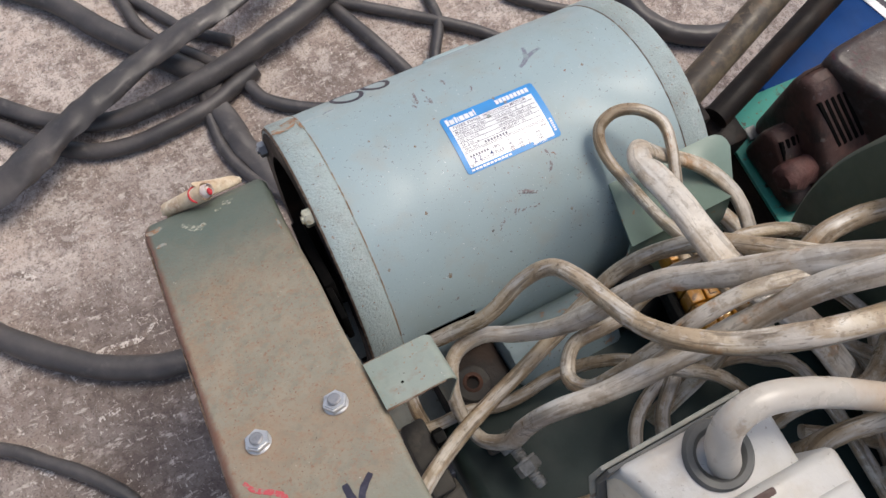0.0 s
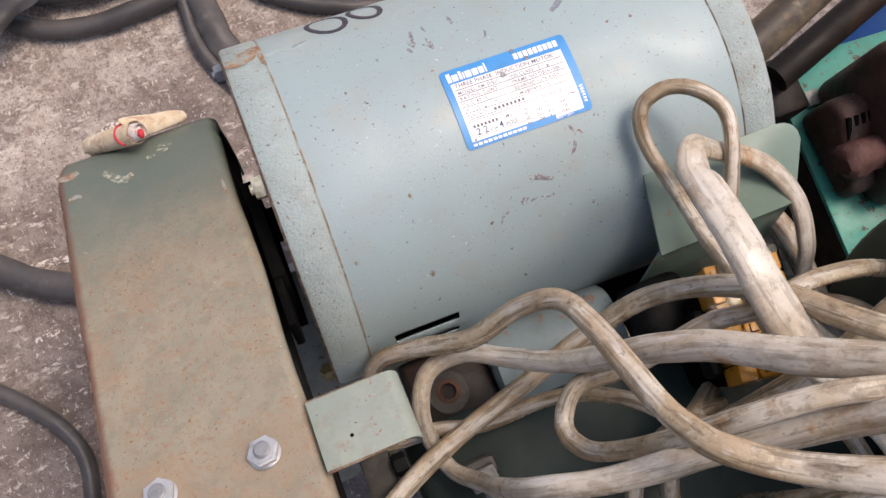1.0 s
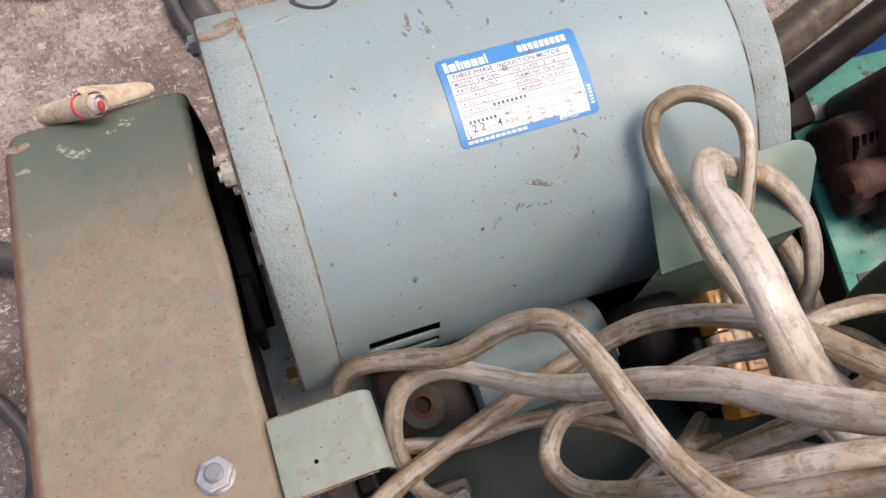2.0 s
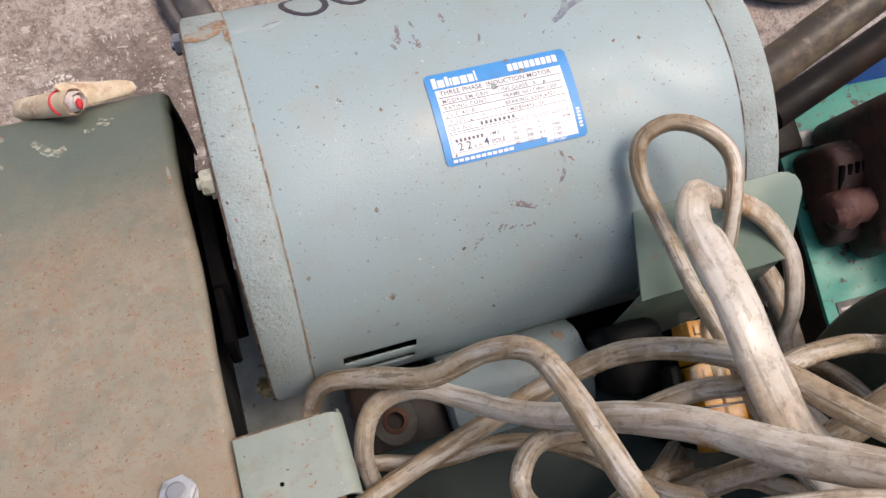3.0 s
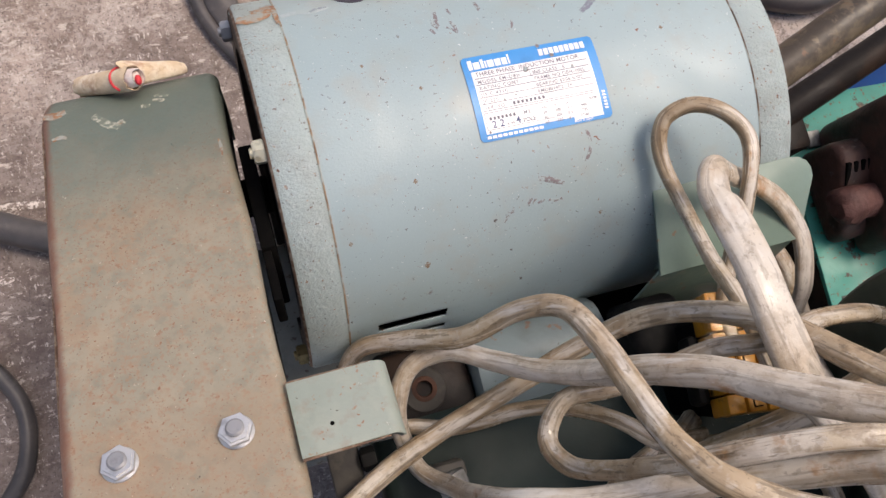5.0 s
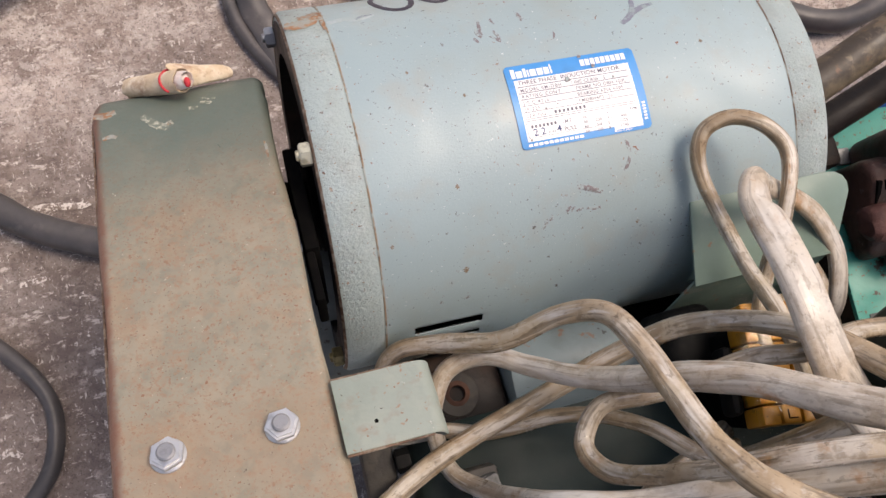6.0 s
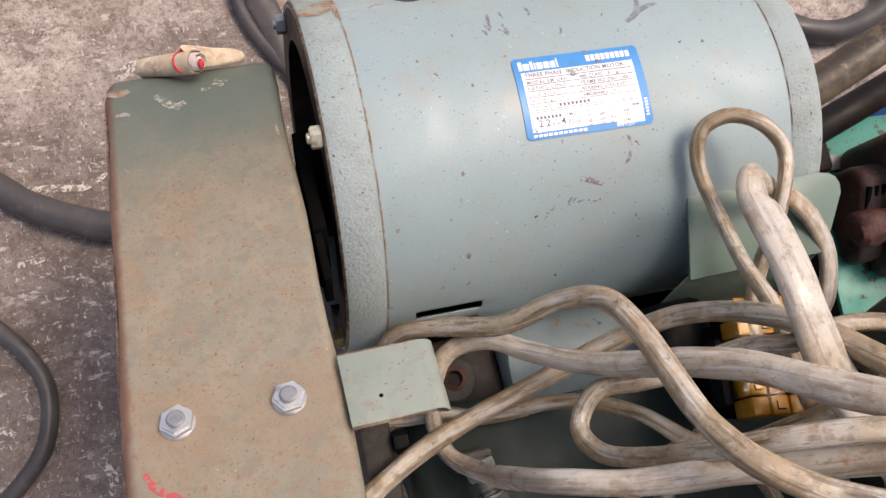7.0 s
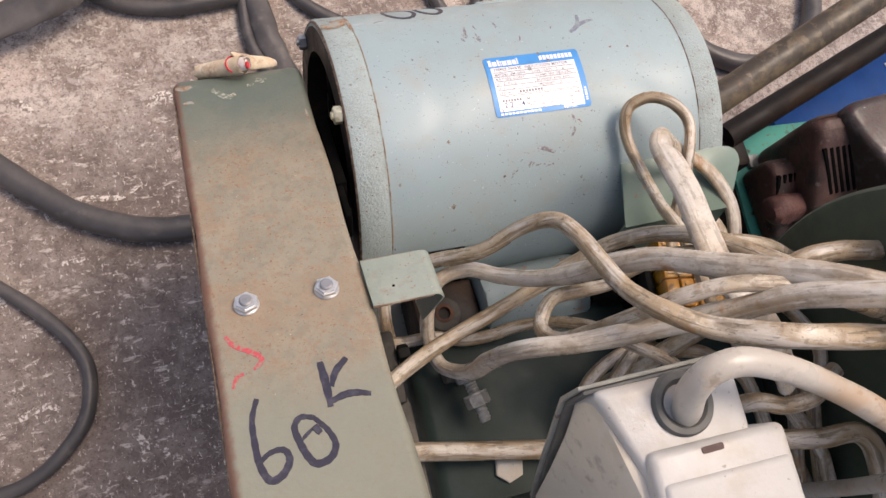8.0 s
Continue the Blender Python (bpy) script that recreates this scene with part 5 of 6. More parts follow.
def cable(name, points, radius, flat=1.0, seed=0, label="", twist=0.0, material=None, wobble=0.05, group="cream cables in the tangle", radii=None):
    slim = 1.0 if name == "hose" else 0.93
    ob = lone(name, tube(points, radius * slim, flat, 24, 8, wobble, seed, twist, wrinkle=0.05, radii=[r * slim for r in radii] if radii else None, square=1.0 if name == "hose" else 0.78), material or CABLE, points[0], label, "cable", group, smooth=70)
    return ob


cable("hose", [tuple(BOX_AT @ Vector(p)) for p in ((-0.0062, -0.2775, 0.645), (-0.0068, -0.2745, 0.658), (-0.0095, -0.2654, 0.674), (-0.0062, -0.2585, 0.690), (0.0105, -0.2575, 0.695), (0.0357, -0.2665, 0.690),
               (0.0638, -0.2810, 0.680), (0.0943, -0.3005, 0.668), (0.14, -0.331, 0.64), (0.20, -0.356, 0.57))] + [(0.175, -0.36, 0.52), (0.190, -0.37, 0.40)], 0.0060, 1.0, 1,
      "thick cream PVC hose bending out of the box grommet", material=HOSE_WHITE, wobble=0.02, group="hoses", radii=[0.0066, 0.0066, 0.0062, 0.0060, 0.0060, 0.0060])

# ---- the cream cables ----
cable("cable", [(0.116, -0.180, 0.470), (0.118, -0.158, 0.468), (0.127, -0.130, 0.478), (0.131, -0.110, 0.498), (0.140, -0.084, 0.507), (0.143, -0.065, 0.509), (0.133, -0.049, 0.509), (0.120, -0.040, 0.502), (0.107, -0.042, 0.494), (0.102, -0.052, 0.487),
                (0.104, -0.067, 0.479), (0.108, -0.086, 0.477), (0.107, -0.107, 0.486), (0.103, -0.130, 0.502), (0.100, -0.153, 0.521), (0.104, -0.180, 0.522), (0.12, -0.215, 0.50), (0.15, -0.25, 0.47)],
      0.0048, 0.9, 2, "thin cream PVC cable standing up in a loop")
cable("cable", [(0.215, -0.230, 0.395), (0.202, -0.185, 0.400), (0.203, -0.157, 0.424), (0.201, -0.129, 0.440), (0.186, -0.105, 0.455), (0.163, -0.091, 0.472), (0.136, -0.086, 0.496), (0.111, -0.083, 0.524), (0.100, -0.087, 0.536),
                (0.0915, -0.098, 0.546), (0.089, -0.108, 0.555), (0.087, -0.138, 0.568), (0.087, -0.167, 0.572), (0.093, -0.195, 0.569), (0.105, -0.221, 0.568), (0.118, -0.246, 0.562), (0.14, -0.28, 0.53)],
      0.0079, 0.52, 3, "broad flat cream cable folded over the terminal box", material=CABLE_PALE, radii=[0.0070, 0.0070, 0.0070, 0.0070, 0.0088, 0.0110, 0.0116, 0.0114, 0.0108])
cable("cable", [(-0.104, -0.178, 0.368), (-0.107, -0.168, 0.380), (-0.108, -0.152, 0.389), (-0.104, -0.134, 0.395), (-0.092, -0.122, 0.423), (-0.066, -0.126, 0.452), (-0.042, -0.133, 0.484), (-0.016, -0.128, 0.515), (-0.000, -0.133, 0.539), (0.005, -0.151, 0.559), (0.008, -0.173, 0.574),
                (0.010, -0.192, 0.588), (0.013, -0.205, 0.601), (0.020, -0.217, 0.613), (0.045, -0.235, 0.621), (0.078, -0.250, 0.640), (0.13, -0.262, 0.64), (0.19, -0.27, 0.60), (0.24, -0.28, 0.53)],
      0.0062, 0.9, 4, "cream PVC cable snaking over the tangle", radii=[0.0056, 0.0058, 0.0062, 0.0062, 0.0062, 0.0068, 0.0082, 0.0085])
cable("cable", [(0.24, -0.28, 0.56), (0.20, -0.27, 0.63), (0.155, -0.25, 0.663), (0.126, -0.233, 0.657), (0.110, -0.221, 0.640), (0.092, -0.208, 0.619), (0.070, -0.195, 0.598), (0.050, -0.181, 0.575), (0.031, -0.173, 0.547), (0.014, -0.169, 0.515),
                (-0.005, -0.162, 0.486), (-0.024, -0.150, 0.461), (-0.046, -0.138, 0.452), (-0.069, -0.141, 0.446), (-0.080, -0.159, 0.434), (-0.081, -0.180, 0.412), (-0.075, -0.203, 0.409), (-0.061, -0.2150, 0.438),
                (-0.058, -0.214, 0.493), (-0.046, -0.215, 0.534), (-0.013, -0.221, 0.559), (0.032, -0.224, 0.577), (0.065, -0.226, 0.605), (0.091, -0.229, 0.637), (0.113, -0.237, 0.660), (0.15, -0.250, 0.68), (0.20, -0.27, 0.68), (0.26, -0.29, 0.63)],
      0.0072, 0.85, 5, "broad cream PVC cable with brown stains turning back on itself", twist=3.0, material=CABLE_PALE,
      radii=[0.0092, 0.0094, 0.0092, 0.0086, 0.0078, 0.0070, 0.0068, 0.0068, 0.0070, 0.0074, 0.0080, 0.0084, 0.0084])
cable("cable", [(-0.16, -0.235, 0.42), (-0.129, -0.213, 0.427), (-0.096, -0.196, 0.426), (-0.062, -0.183, 0.430), (-0.028, -0.173, 0.439), (0.004, -0.163, 0.451), (0.032, -0.154, 0.471), (0.056, -0.149, 0.497), (0.077, -0.154, 0.525), (0.097, -0.168, 0.553), (0.111, -0.192, 0.585),
                (0.135, -0.216, 0.600), (0.18, -0.235, 0.58), (0.22, -0.245, 0.54)], 0.0066, 0.85, 6, "dirty cream PVC cable running under the others")
cable("cable", [(0.216, -0.19, 0.48), (0.17, -0.178, 0.515), (0.128, -0.173, 0.538), (0.096, -0.176, 0.545), (0.072, -0.173, 0.535), (0.052, -0.176, 0.520), (0.040, -0.180, 0.505), (0.024, -0.180, 0.500), (0.001, -0.180, 0.491), (-0.013, -0.197, 0.489), (-0.010, -0.211, 0.507), (0.002, -0.214, 0.539), (0.018, -0.213, 0.573),
                (0.040, -0.211, 0.604), (0.07, -0.213, 0.622), (0.11, -0.225, 0.625), (0.16, -0.24, 0.60), (0.22, -0.25, 0.55)], 0.0056, 0.9, 7, "cream PVC cable curled into a small loop")
cable("cable", [(-0.13, -0.168, 0.385), (-0.10, -0.175, 0.390), (-0.074, -0.177, 0.395), (-0.048, -0.185, 0.393), (-0.027, -0.186, 0.397), (-0.007, -0.185, 0.408), (0.013, -0.188, 0.423), (0.029, -0.195, 0.440), (0.041, -0.204, 0.456), (0.054, -0.218, 0.465), (0.069, -0.230, 0.470), (0.10, -0.25, 0.455), (0.14, -0.30, 0.41)],
      0.0054, 0.9, 9, "thin dirty cable low in the tangle")
LOWER = [([(0.190, -0.112, 0.405), (0.200, -0.132, 0.405), (0.207, -0.152, 0.400), (0.212, -0.180, 0.392), (0.212, -0.215, 0.388)], 0.0085, "pale cable leaving the terminal box"),
         ([(-0.16, -0.255, 0.40), (-0.113, -0.263, 0.41), (-0.06, -0.275, 0.41), (-0.001, -0.288, 0.41), (0.05, -0.30, 0.40)], 0.0082, "pale cable lying straight on the bed"),
         ([(0.05, -0.25, 0.41), (0.09, -0.235, 0.46), (0.130, -0.215, 0.53), (0.161, -0.200, 0.555), (0.190, -0.199, 0.56), (0.215, -0.203, 0.56), (0.27, -0.21, 0.55)], 0.0078, "cream cable arching against the round guard"),
         ([(0.12, -0.325, 0.395), (0.118, -0.318, 0.46), (0.135, -0.317, 0.495), (0.169, -0.324, 0.50), (0.205, -0.330, 0.50), (0.214, -0.37, 0.49), (0.21, -0.48, 0.45), (0.2, -0.66, 0.40)], 0.0082, "cream cable below the hose"),
         ([(0.10, -0.30, 0.395), (0.102, -0.290, 0.47), (0.115, -0.286, 0.518), (0.138, -0.294, 0.52), (0.162, -0.293, 0.52), (0.20, -0.28, 0.50)], 0.0072, "brown-stained cream cable below the hose"),
         ([(0.18, -0.30, 0.46), (0.200, -0.335, 0.45), (0.206, -0.362, 0.44), (0.205, -0.45, 0.42), (0.19, -0.65, 0.395)], 0.0066, "cream cable dropping into the tangle"),
         ([(0.14, -0.31, 0.43), (0.185, -0.338, 0.42), (0.205, -0.365, 0.41), (0.205, -0.46, 0.40), (0.18, -0.66, 0.395)], 0.0060, "dirty cable at the bottom of the tangle"),
         ([(0.018, -0.325, 0.394), (0.020, -0.285, 0.41), (0.026, -0.253, 0.43), (0.042, -0.236, 0.44), (0.069, -0.227, 0.44), (0.10, -0.23, 0.43)], 0.0056, "thin cable curling behind the box"),
         ([(0.044, -0.325, 0.394), (0.046, -0.285, 0.41), (0.048, -0.254, 0.435), (0.058, -0.240, 0.445), (0.074, -0.229, 0.44), (0.10, -0.22, 0.42)], 0.0066, "pale cable curling behind the box"),
         ([(0.098, -0.238, 0.392), (0.100, -0.236, 0.430), (0.114, -0.238, 0.450), (0.134, -0.248, 0.45), (0.165, -0.28, 0.44), (0.18, -0.40, 0.41), (0.16, -0.64, 0.395)], 0.0062, "brown-stained cable under the tangle"),
         ([(0.16, -0.235, 0.46), (0.180, -0.256, 0.47), (0.195, -0.277, 0.47), (0.206, -0.283, 0.47), (0.214, -0.255, 0.472), (0.210, -0.21, 0.44), (0.20, -0.19, 0.395)], 0.0056, "thin cable bent against the round guard"),
         ([(0.18, -0.24, 0.44), (0.202, -0.271, 0.45), (0.208, -0.298, 0.45), (0.209, -0.323, 0.44), (0.205, -0.40, 0.42), (0.17, -0.64, 0.395)], 0.0062, "dusty cable in the tangle"),
         ([(0.150, -0.15, 0.43), (0.155, -0.174, 0.45), (0.168, -0.211, 0.45), (0.192, -0.249, 0.45), (0.203, -0.29, 0.435), (0.19, -0.40, 0.41), (0.15, -0.62, 0.395)], 0.0062, "grey-brown cable under the tangle")]
for n, (pts, r, words) in enumerate(LOWER):
    cable("cable", pts, r, 0.88, 20 + n, words)


# ---- amber terminal strips in clear film ----
def terminal_strips():
    t = thing("terminal_pack", (0.115, -0.185, 0.43), "amber plastic terminal strips wrapped in clear tape", "terminal strip")
    turn = Matrix.Translation((0.1245, -0.183, 0.462)) @ Matrix.Rotation(radians(-9), 4, "Z") @ Matrix.Rotation(radians(-7), 4, "X")
    for i in range(4):
        for j in range(6):
            x, y = -0.0215 + i * 0.0125, 0.034 - j * 0.0122
            bm = moved(block((x, y - 0.0112, -0.012 + 0.001 * ((i * 7 + j * 3) % 3)), (x + 0.0112, y, 0.010), 0.0013), turn)
            cell = part("terminal", bm, AMBER, t)
            if (i + j) % 2 == 0:
                mark = block((x + 0.003, y - 0.0085, 0.0096), (x + 0.0038, y - 0.003, 0.0104), 0.0001)
                block((x + 0.0038, y - 0.0085, 0.0096), (x + 0.0085, y - 0.0077, 0.0104), 0.0001, bm=mark)
                part("contact_mark", moved(mark, turn), VOID, cell, "dark printed mark")
    bm = bmesh.new()
    rng = random.Random(8)
    rows = []
    for i in range(8):
        rows.append([bm.verts.new(turn @ Vector((-0.027 + i * 0.0078, 0.039 - j * 0.0082, 0.0125 + rng.uniform(-0.0008, 0.0012) + 0.0014 * math.sin(2.1 * i + 0.9 * j)))) for j in range(11)])
    for a, b in zip(rows, rows[1:]):
        for k in range(10):
            bm.faces.new((a[k], a[k + 1], b[k + 1], b[k]))
    film = part("clear_tape", bm, FILM, t, "wrinkled clear tape")
    film.visible_shadow = False
    part("dark_backing", moved(block((-0.031, -0.030, -0.022), (-0.0225, 0.012, -0.004), 0.004), turn), BLACK, t, "black backing")
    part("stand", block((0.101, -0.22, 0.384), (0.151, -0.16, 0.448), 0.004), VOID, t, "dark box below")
    d = thing("black_box", (0.10, -0.155, 0.384), "black plastic component in the shade below the motor", "component")
    part("body", block((0.074, -0.182, 0.384), (0.112, -0.138, 0.432), 0.009, segments=3), BLACK, d)


terminal_strips()

# ---- black hoses on the yard floor ----
HOSES = [("hose", [(-0.75, 0.42, 0.016), (-0.56, 0.275, 0.016), (-0.481, 0.190, 0.016), (-0.446, 0.155, 0.016), (-0.404, 0.119, 0.016), (-0.348, 0.089, 0.016), (-0.308, 0.078, 0.016), (-0.271, 0.075, 0.016), (-0.2, 0.08, 0.016)], 0.0165, 0.95, "thick dusty black rubber hose on the concrete"),
         ("hose", [(-0.66, 0.14, 0.011), (-0.543, 0.078, 0.011), (-0.500, 0.040, 0.011), (-0.459, -0.001, 0.011), (-0.427, -0.044, 0.011), (-0.4145, -0.083, 0.011), (-0.424, -0.133, 0.011), (-0.455, -0.170, 0.011), (-0.489, -0.192, 0.011), (-0.526, -0.201, 0.011), (-0.6, -0.2, 0.011)], 0.0088, 1.0, "thin black rubber hose curving on the concrete"),
         ("flat_hose", [(-0.6, 0.345, 0.02), (-0.5, 0.37, 0.032), (-0.405, 0.398, 0.045), (-0.349, 0.421, 0.05), (-0.279, 0.448, 0.056), (-0.202, 0.477, 0.058), (-0.126, 0.497, 0.06), (-0.054, 0.517, 0.06), (0.06, 0.565, 0.05)], (0.027, 0.025, 0.023, 0.0195, 0.0175, 0.018, 0.020), 0.40, "flattened black rubber hose lying over the others"),
         ("hose", [(-0.52, 0.66, 0.016), (-0.44, 0.57, 0.016), (-0.399, 0.526, 0.016), (-0.341, 0.471, 0.016), (-0.269, 0.437, 0.018), (-0.19, 0.434, 0.022), (-0.097, 0.444, 0.026), (-0.018, 0.461, 0.03), (0.061, 0.486, 0.03), (0.2, 0.56, 0.03)], (0.013, 0.013, 0.0125, 0.0135, 0.0165, 0.0185, 0.0185), 0.95, "black rubber hose in the pile"),
         ("hose", [(-0.52, 0.6, 0.013), (-0.41, 0.496, 0.013), (-0.37, 0.45, 0.013), (-0.314, 0.409, 0.013), (-0.264, 0.394, 0.013), (-0.208, 0.393, 0.013), (-0.141, 0.401, 0.013), (-0.1, 0.416, 0.013), (-0.06, 0.43, 0.013)], (0.0125, 0.0118, 0.0118, 0.0125, 0.0125), 0.95, "black rubber hose in the pile"),
         ("hose", [(-0.42, 0.8, 0.017), (-0.285, 0.666, 0.017), (-0.236, 0.591, 0.017), (-0.186, 0.523, 0.017), (-0.13, 0.45, 0.014)], (0.0165, 0.0165), 0.9, "grey-black rubber hose on the concrete"),
         ("hose", [(-0.20, 0.68, 0.010), (-0.189, 0.622, 0.010), (-0.184, 0.576, 0.010), (-0.165, 0.535, 0.010), (-0.12, 0.48, 0.010), (-0.09, 0.44, 0.010)], 0.0095, 1.0, "thin black rubber hose on concrete"),
         ("hose", [(-0.20, 0.66, 0.009), (-0.170, 0.613, 0.009), (-0.144, 0.568, 0.009), (-0.122, 0.535, 0.009), (-0.07, 0.49, 0.009)], 0.0085, 1.0, "thin black rubber hose on concrete"),
         ("hose", [(-0.11, 0.47, 0.010), (-0.082, 0.423, 0.010), (-0.066, 0.380, 0.010), (-0.022, 0.343, 0.010), (0.036, 0.314, 0.010), (0.12, 0.29, 0.010)], 0.0095, 1.0, "thin black rubber hose reaching under the motor"),
         ("hose", [(0.06, 0.56, 0.010), (0.091, 0.468, 0.010), (0.114, 0.402, 0.010), (0.134, 0.339, 0.010), (0.15, 0.28, 0.010)], 0.0100, 1.0, "thin black rubber hose on concrete"),
         ("hose", [(0.05, 0.52, 0.010), (0.125, 0.463, 0.010), (0.200, 0.404, 0.010), (0.265, 0.346, 0.010), (0.32, 0.28, 0.010)], 0.0085, 1.0, "thin black rubber hose on concrete"),
         ("hose", [(0.225, 0.50, 0.010), (0.222, 0.428, 0.010), (0.215, 0.386, 0.010), (0.184, 0.336, 0.010), (0.16, 0.27, 0.010)], 0.0085, 1.0, "thin black rubber hose on concrete"),
         ("hose", [(0.33, 0.39, 0.009), (0.354, 0.364, 0.009), (0.401, 0.325, 0.009), (0.46, 0.29, 0.009)], 0.0080, 1.0, "thin black rubber hose on concrete"),
         ("hose", [(0.50, 0.37, 0.016), (0.492, 0.295, 0.016), (0.503, 0.245, 0.016), (0.535, 0.205, 0.016), (0.590, 0.180, 0.016), (0.643, 0.181, 0.016), (0.700, 0.205, 0.016), (0.74, 0.26, 0.016), (0.76, 0.36, 0.016), (0.72, 0.52, 0.016)], 0.0155, 1.0, "black rubber hose bent in a ring"),
         ("hose", [(-0.14, 0.43, 0.009), (-0.148, 0.379, 0.009), (-0.149, 0.336, 0.009), (-0.138, 0.292, 0.009), (-0.115, 0.25, 0.009), (-0.09, 0.21, 0.009)], 0.0085, 1.0, "thin black rubber hose on concrete"),
         ("flat_hose", [(-0.125, 0.44, 0.012), (-0.130, 0.386, 0.012), (-0.122, 0.325, 0.012), (-0.104, 0.257, 0.012), (-0.08, 0.19, 0.012)], 0.0175, 0.45, "flattened black hose end")]
for n, (name, pts, r, flat, words) in enumerate(HOSES):
    lone(name, tube(pts, 0.02 if isinstance(r, tuple) else r, flat, 18, 8, 0.04, 40 + n, wrinkle=0.26 if flat < 0.5 else 0.05, radii=r if isinstance(r, tuple) else None), RUBBER, (*pts[0][:2], 0), words, "hose", "black hoses on the floor", smooth=70)


# ---- the neighbouring machine ----
WORN = surface("worn_dark_iron", (0.040, 0.028, 0.026), 0.42, layers=[((0.055, 0.026, 0.02), 18, 0.42, 0.62, 0.8), ((0.10, 0.085, 0.08), 60, 0.58, 0.7, 0.5), ((0.05, 0.012, 0.014), 90, 0.62, 0.68, 0.8)], bump=0.3, dots=[((0.35, 0.33, 0.31), 90, 0.09, 0.3), ((0.06, 0.012, 0.016), 60, 0.2, 0.2)])


def neighbour():
    f = thing("turquoise_frame", (0.50, -0.2, 0.0), "turquoise painted steel machine frame with rust spots", "machine frame")
    turn = Matrix.Translation((0.364, 0.0, 0.025)) @ Matrix.Rotation(radians(-3), 4, "Z")
    part("top_plate", moved(block((0.0, -0.55, 0.194), (0.30, 0.012, 0.200), 0.0015), turn), TEAL, f)
    part("side_flange", moved(block((0.0, -0.55, 0.12), (0.006, 0.012, 0.1935), 0.001), turn), PIPE_DARK, f, "dark side flange")
    for y in (-0.5, -0.03):
        part("leg", moved(block((0.02, y - 0.03, -0.025), (0.08, y + 0.03, 0.1935), 0.002), turn), PIPE_DARK, f)
        part("leg", moved(block((0.22, y - 0.03, -0.025), (0.28, y + 0.03, 0.1935), 0.002), turn), PIPE_DARK, f)
    part("square_nut", moved(block((0.020, -0.040, 0.200), (0.034, -0.024, 0.207), 0.0015), turn), ZINC_DULL, f, "dull square nut")
    tag = part("name_tag", moved(block((0.012, -0.215, 0.200), (0.050, -0.184, 0.2012), 0.0003), turn), GASKET, f, "worn dark metal tag")
    for k, (u0, u1) in enumerate(((0.015, 0.046), (0.015, 0.036), (0.015, 0.042), (0.022, 0.046))):
        part("mark", moved(block((u0, -0.192 - k * 0.006, 0.2012), (u1, -0.1895 - k * 0.006, 0.2014), 0), turn), ZINC_DULL, tag)
    e = thing("engine", (0.50, -0.1, 0.2255), "rust-brown cast iron engine block with cooling slots", "engine")
    cover = [(0.418, -0.034), (0.428, -0.062), (0.447, -0.105), (0.470, -0.20), (0.478, -0.40), (0.70, -0.40), (0.70, -0.012), (0.50, -0.018), (0.432, -0.023)]
    part("worn_cover", prism(cover, 0.2255, 0.362, "z", 0.0105, segments=5), WORN, e, "worn dark brown pressed cover")
    big = [(-0.024, 0.2255), (-0.025, 0.336), (-0.034, 0.350), (-0.050, 0.349), (-0.110, 0.302), (-0.150, 0.275), (-0.155, 0.2255)]
    part("slotted_housing", prism(big, 0.392, 0.465, "x", 0.013, segments=5), ENGINE, e)
    small = [(-0.046, 0.2255), (-0.047, 0.276), (-0.058, 0.291), (-0.072, 0.289), (-0.112, 0.264), (-0.134, 0.252), (-0.136, 0.2255)]
    part("slotted_housing", prism(small, 0.366, 0.410, "x", 0.0095, segments=5), ENGINE, e)
    fall = (Vector((0, -0.110, 0.302)) - Vector((0, -0.050, 0.349))).normalized()
    out = Vector((0, -fall.z, fall.y))
    if out.z < 0:
        out = -out
    # near-black strips laid on the faces stand for the shade inside the slots
    for k in range(10):
        big_one = k > 4
        x = 0.3985 + (k - 5) * 0.0076 if big_one else 0.3715 + k * 0.0072
        top = Vector((x, -0.064, 0.3382)) if big_one else Vector((x, -0.072, 0.2895))
        length = 0.056 if big_one else 0.030
        run = (fall + Vector((0.28 if big_one else 0, 0, 0))).normalized()
        m = Matrix((run.cross(out), run, out)).transposed().to_4x4()
        bm = block((-0.0021, 0.0, -0.004), (0.0021, length, 0.0006), 0.0005)
        part("cooling_slot", moved(bm, Matrix.Translation(top) @ m), VOID, e, "dark strip drawn for the shade in a cooling slot")
    plug = spun([(0.357, 0.001), (0.357, 0.010), (0.361, 0.0155), (0.372, 0.0175), (0.382, 0.0155), (0.392, 0.0175), (0.404, 0.0150), (0.408, 0.001)], (0, -0.1060, 0.2720), "x", 28)
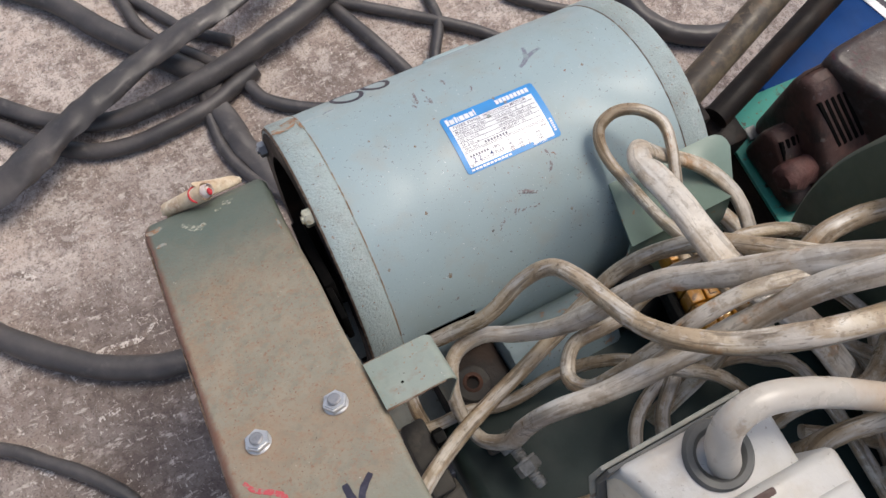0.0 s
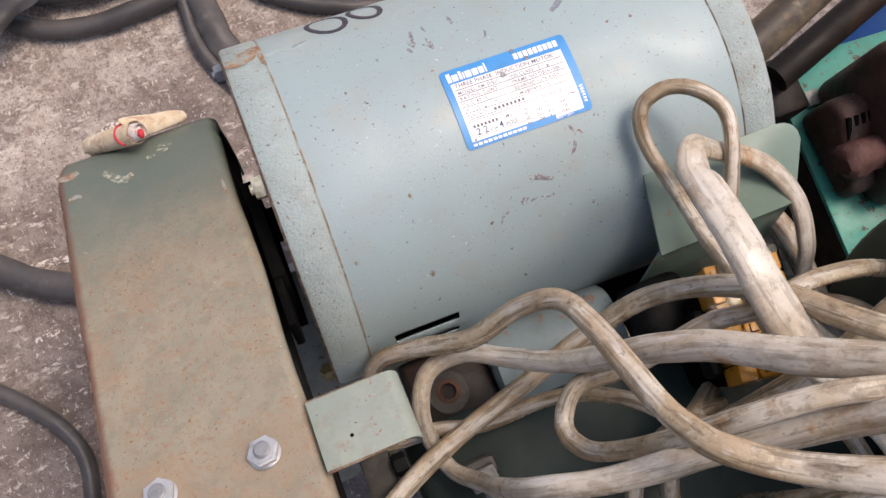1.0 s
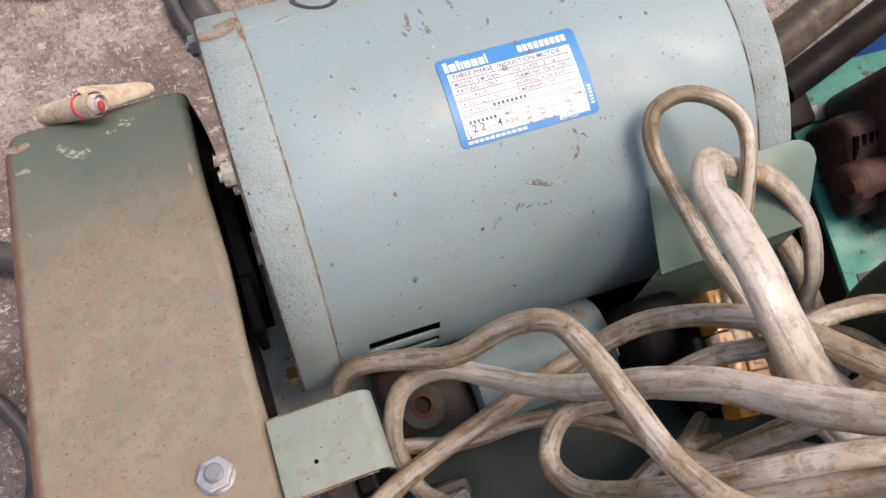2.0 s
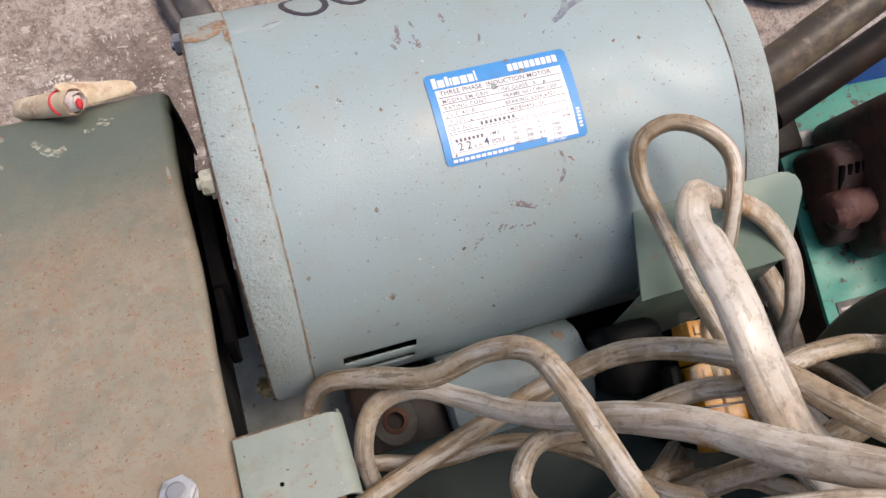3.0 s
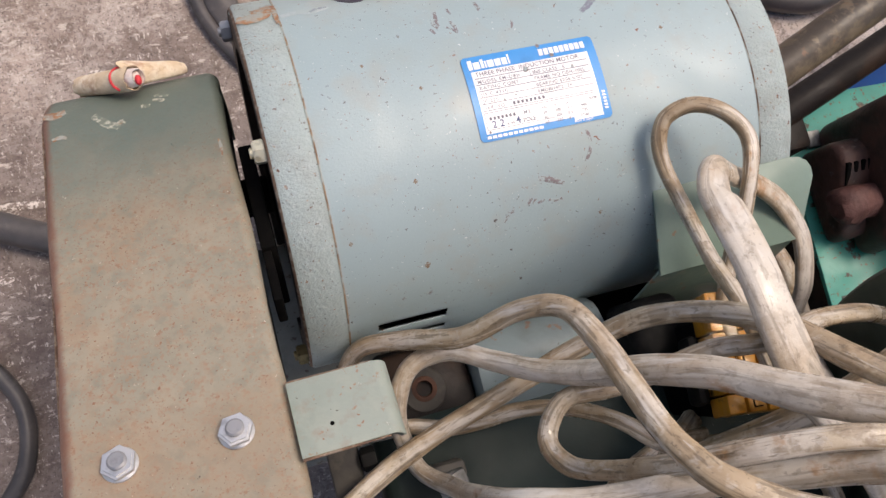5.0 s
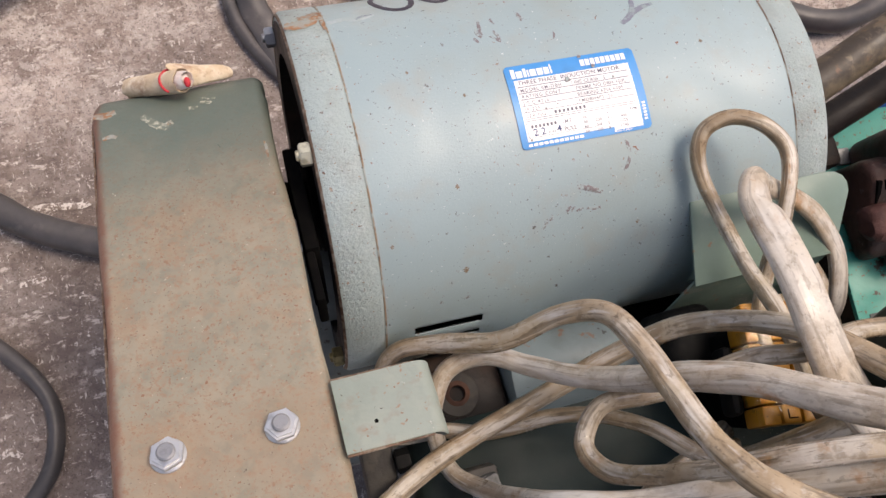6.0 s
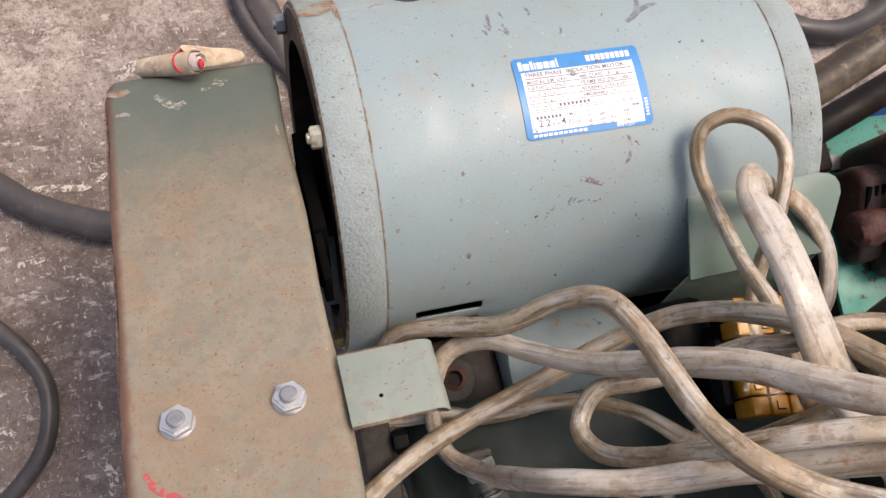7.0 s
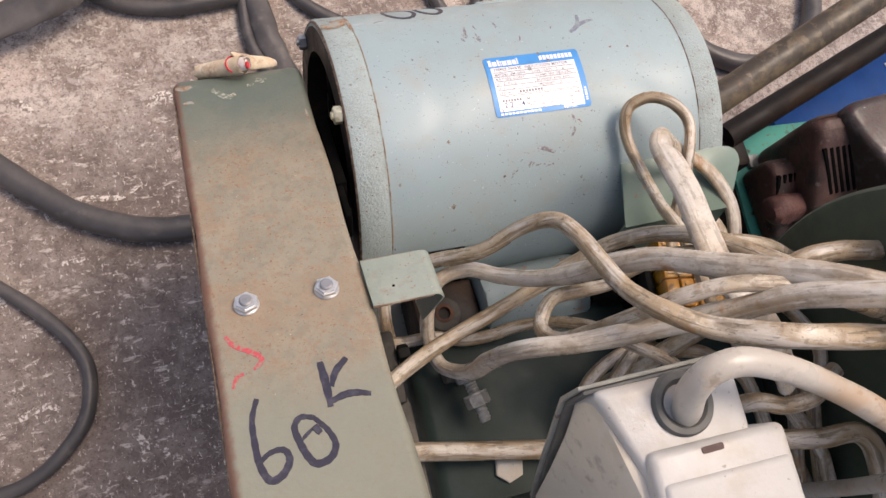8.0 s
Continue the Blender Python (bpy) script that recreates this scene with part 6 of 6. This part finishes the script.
    for v in plug.verts:
        v.co += Vector((noise.noise(v.co * 60), noise.noise(v.co * 60 + Vector((5, 0, 0))), noise.noise(v.co * 60 + Vector((0, 7, 0))))) * 0.0045
    part("plug", plug, KNOB, e, "lumpy red-brown rusted plug")
    for name, p, d, r, x0, x1, mat, words in (("steel_pipe", (0.35, 0.031, 0.351), (1, 0.372, 0.21), 0.0165, 0.235, 1.1, PIPE, "weathered brown steel pipe slanting upwards"),
                                               ("steel_pipe", (0.35, -0.006, 0.275), (1, 0.332, 0.214), 0.0145, 0.335, 1.1, PIPE_DARK, "dark rusted steel pipe slanting upwards")):
        p, d = Vector(p), Vector(d)
        a, b = p + d * (x0 - 0.35), p + d * (x1 - 0.35)
        lone(name, tube([a, a.lerp(b, 0.33), a.lerp(b, 0.66), b], r, 1.0, 28, 6, 0.01, 2), mat, a, words, "pipe", "steel pipes", smooth=60)
    q = thing("pipe_stand", (0.27, 0.02, 0.0), "dark rusted steel upright holding the pipes", "stand")
    part("post", block((0.262, -0.028, 0.0), (0.292, 0.012, 0.335), 0.004), PIPE_DARK, q)
    part("clamp", block((0.325, -0.045, 0.196), (0.365, 0.01, 0.262), 0.006), PIPE_DARK, q, "rusty clamp")
    c = thing("blue_crate", (0.56, 0.03, 0.0), "blue plastic crate standing on the floor", "crate")
    bm = block((0.462, -0.030, 0.0), (0.70, 0.040, 0.200), 0.004)
    part("side", moved(bm, Matrix.Translation((0.462, 0.0, 0)) @ Matrix.Rotation(radians(14), 4, "Z") @ Matrix.Translation((-0.462, 0.0, 0))), BLUE, c)
    tag = thing("paper_tag", (0.68, 0.06, 0.2), "white paper tag with dark marks on the crate", "tag")
    tm = Matrix.Translation((0.655, 0.045, 0.2005)) @ Matrix.Rotation(radians(14), 4, "Z")
    part("sheet", moved(block((0, -0.03, 0), (0.09, 0.03, 0.0012), 0.0002), tm), PLATE_WHITE, tag)
    for k in range(2):
        part("mark", moved(block((0.012 + k * 0.022, -0.012, 0.0012), (0.020 + k * 0.022, 0.014, 0.0016), 0.0001), tm), INK, tag)


neighbour()
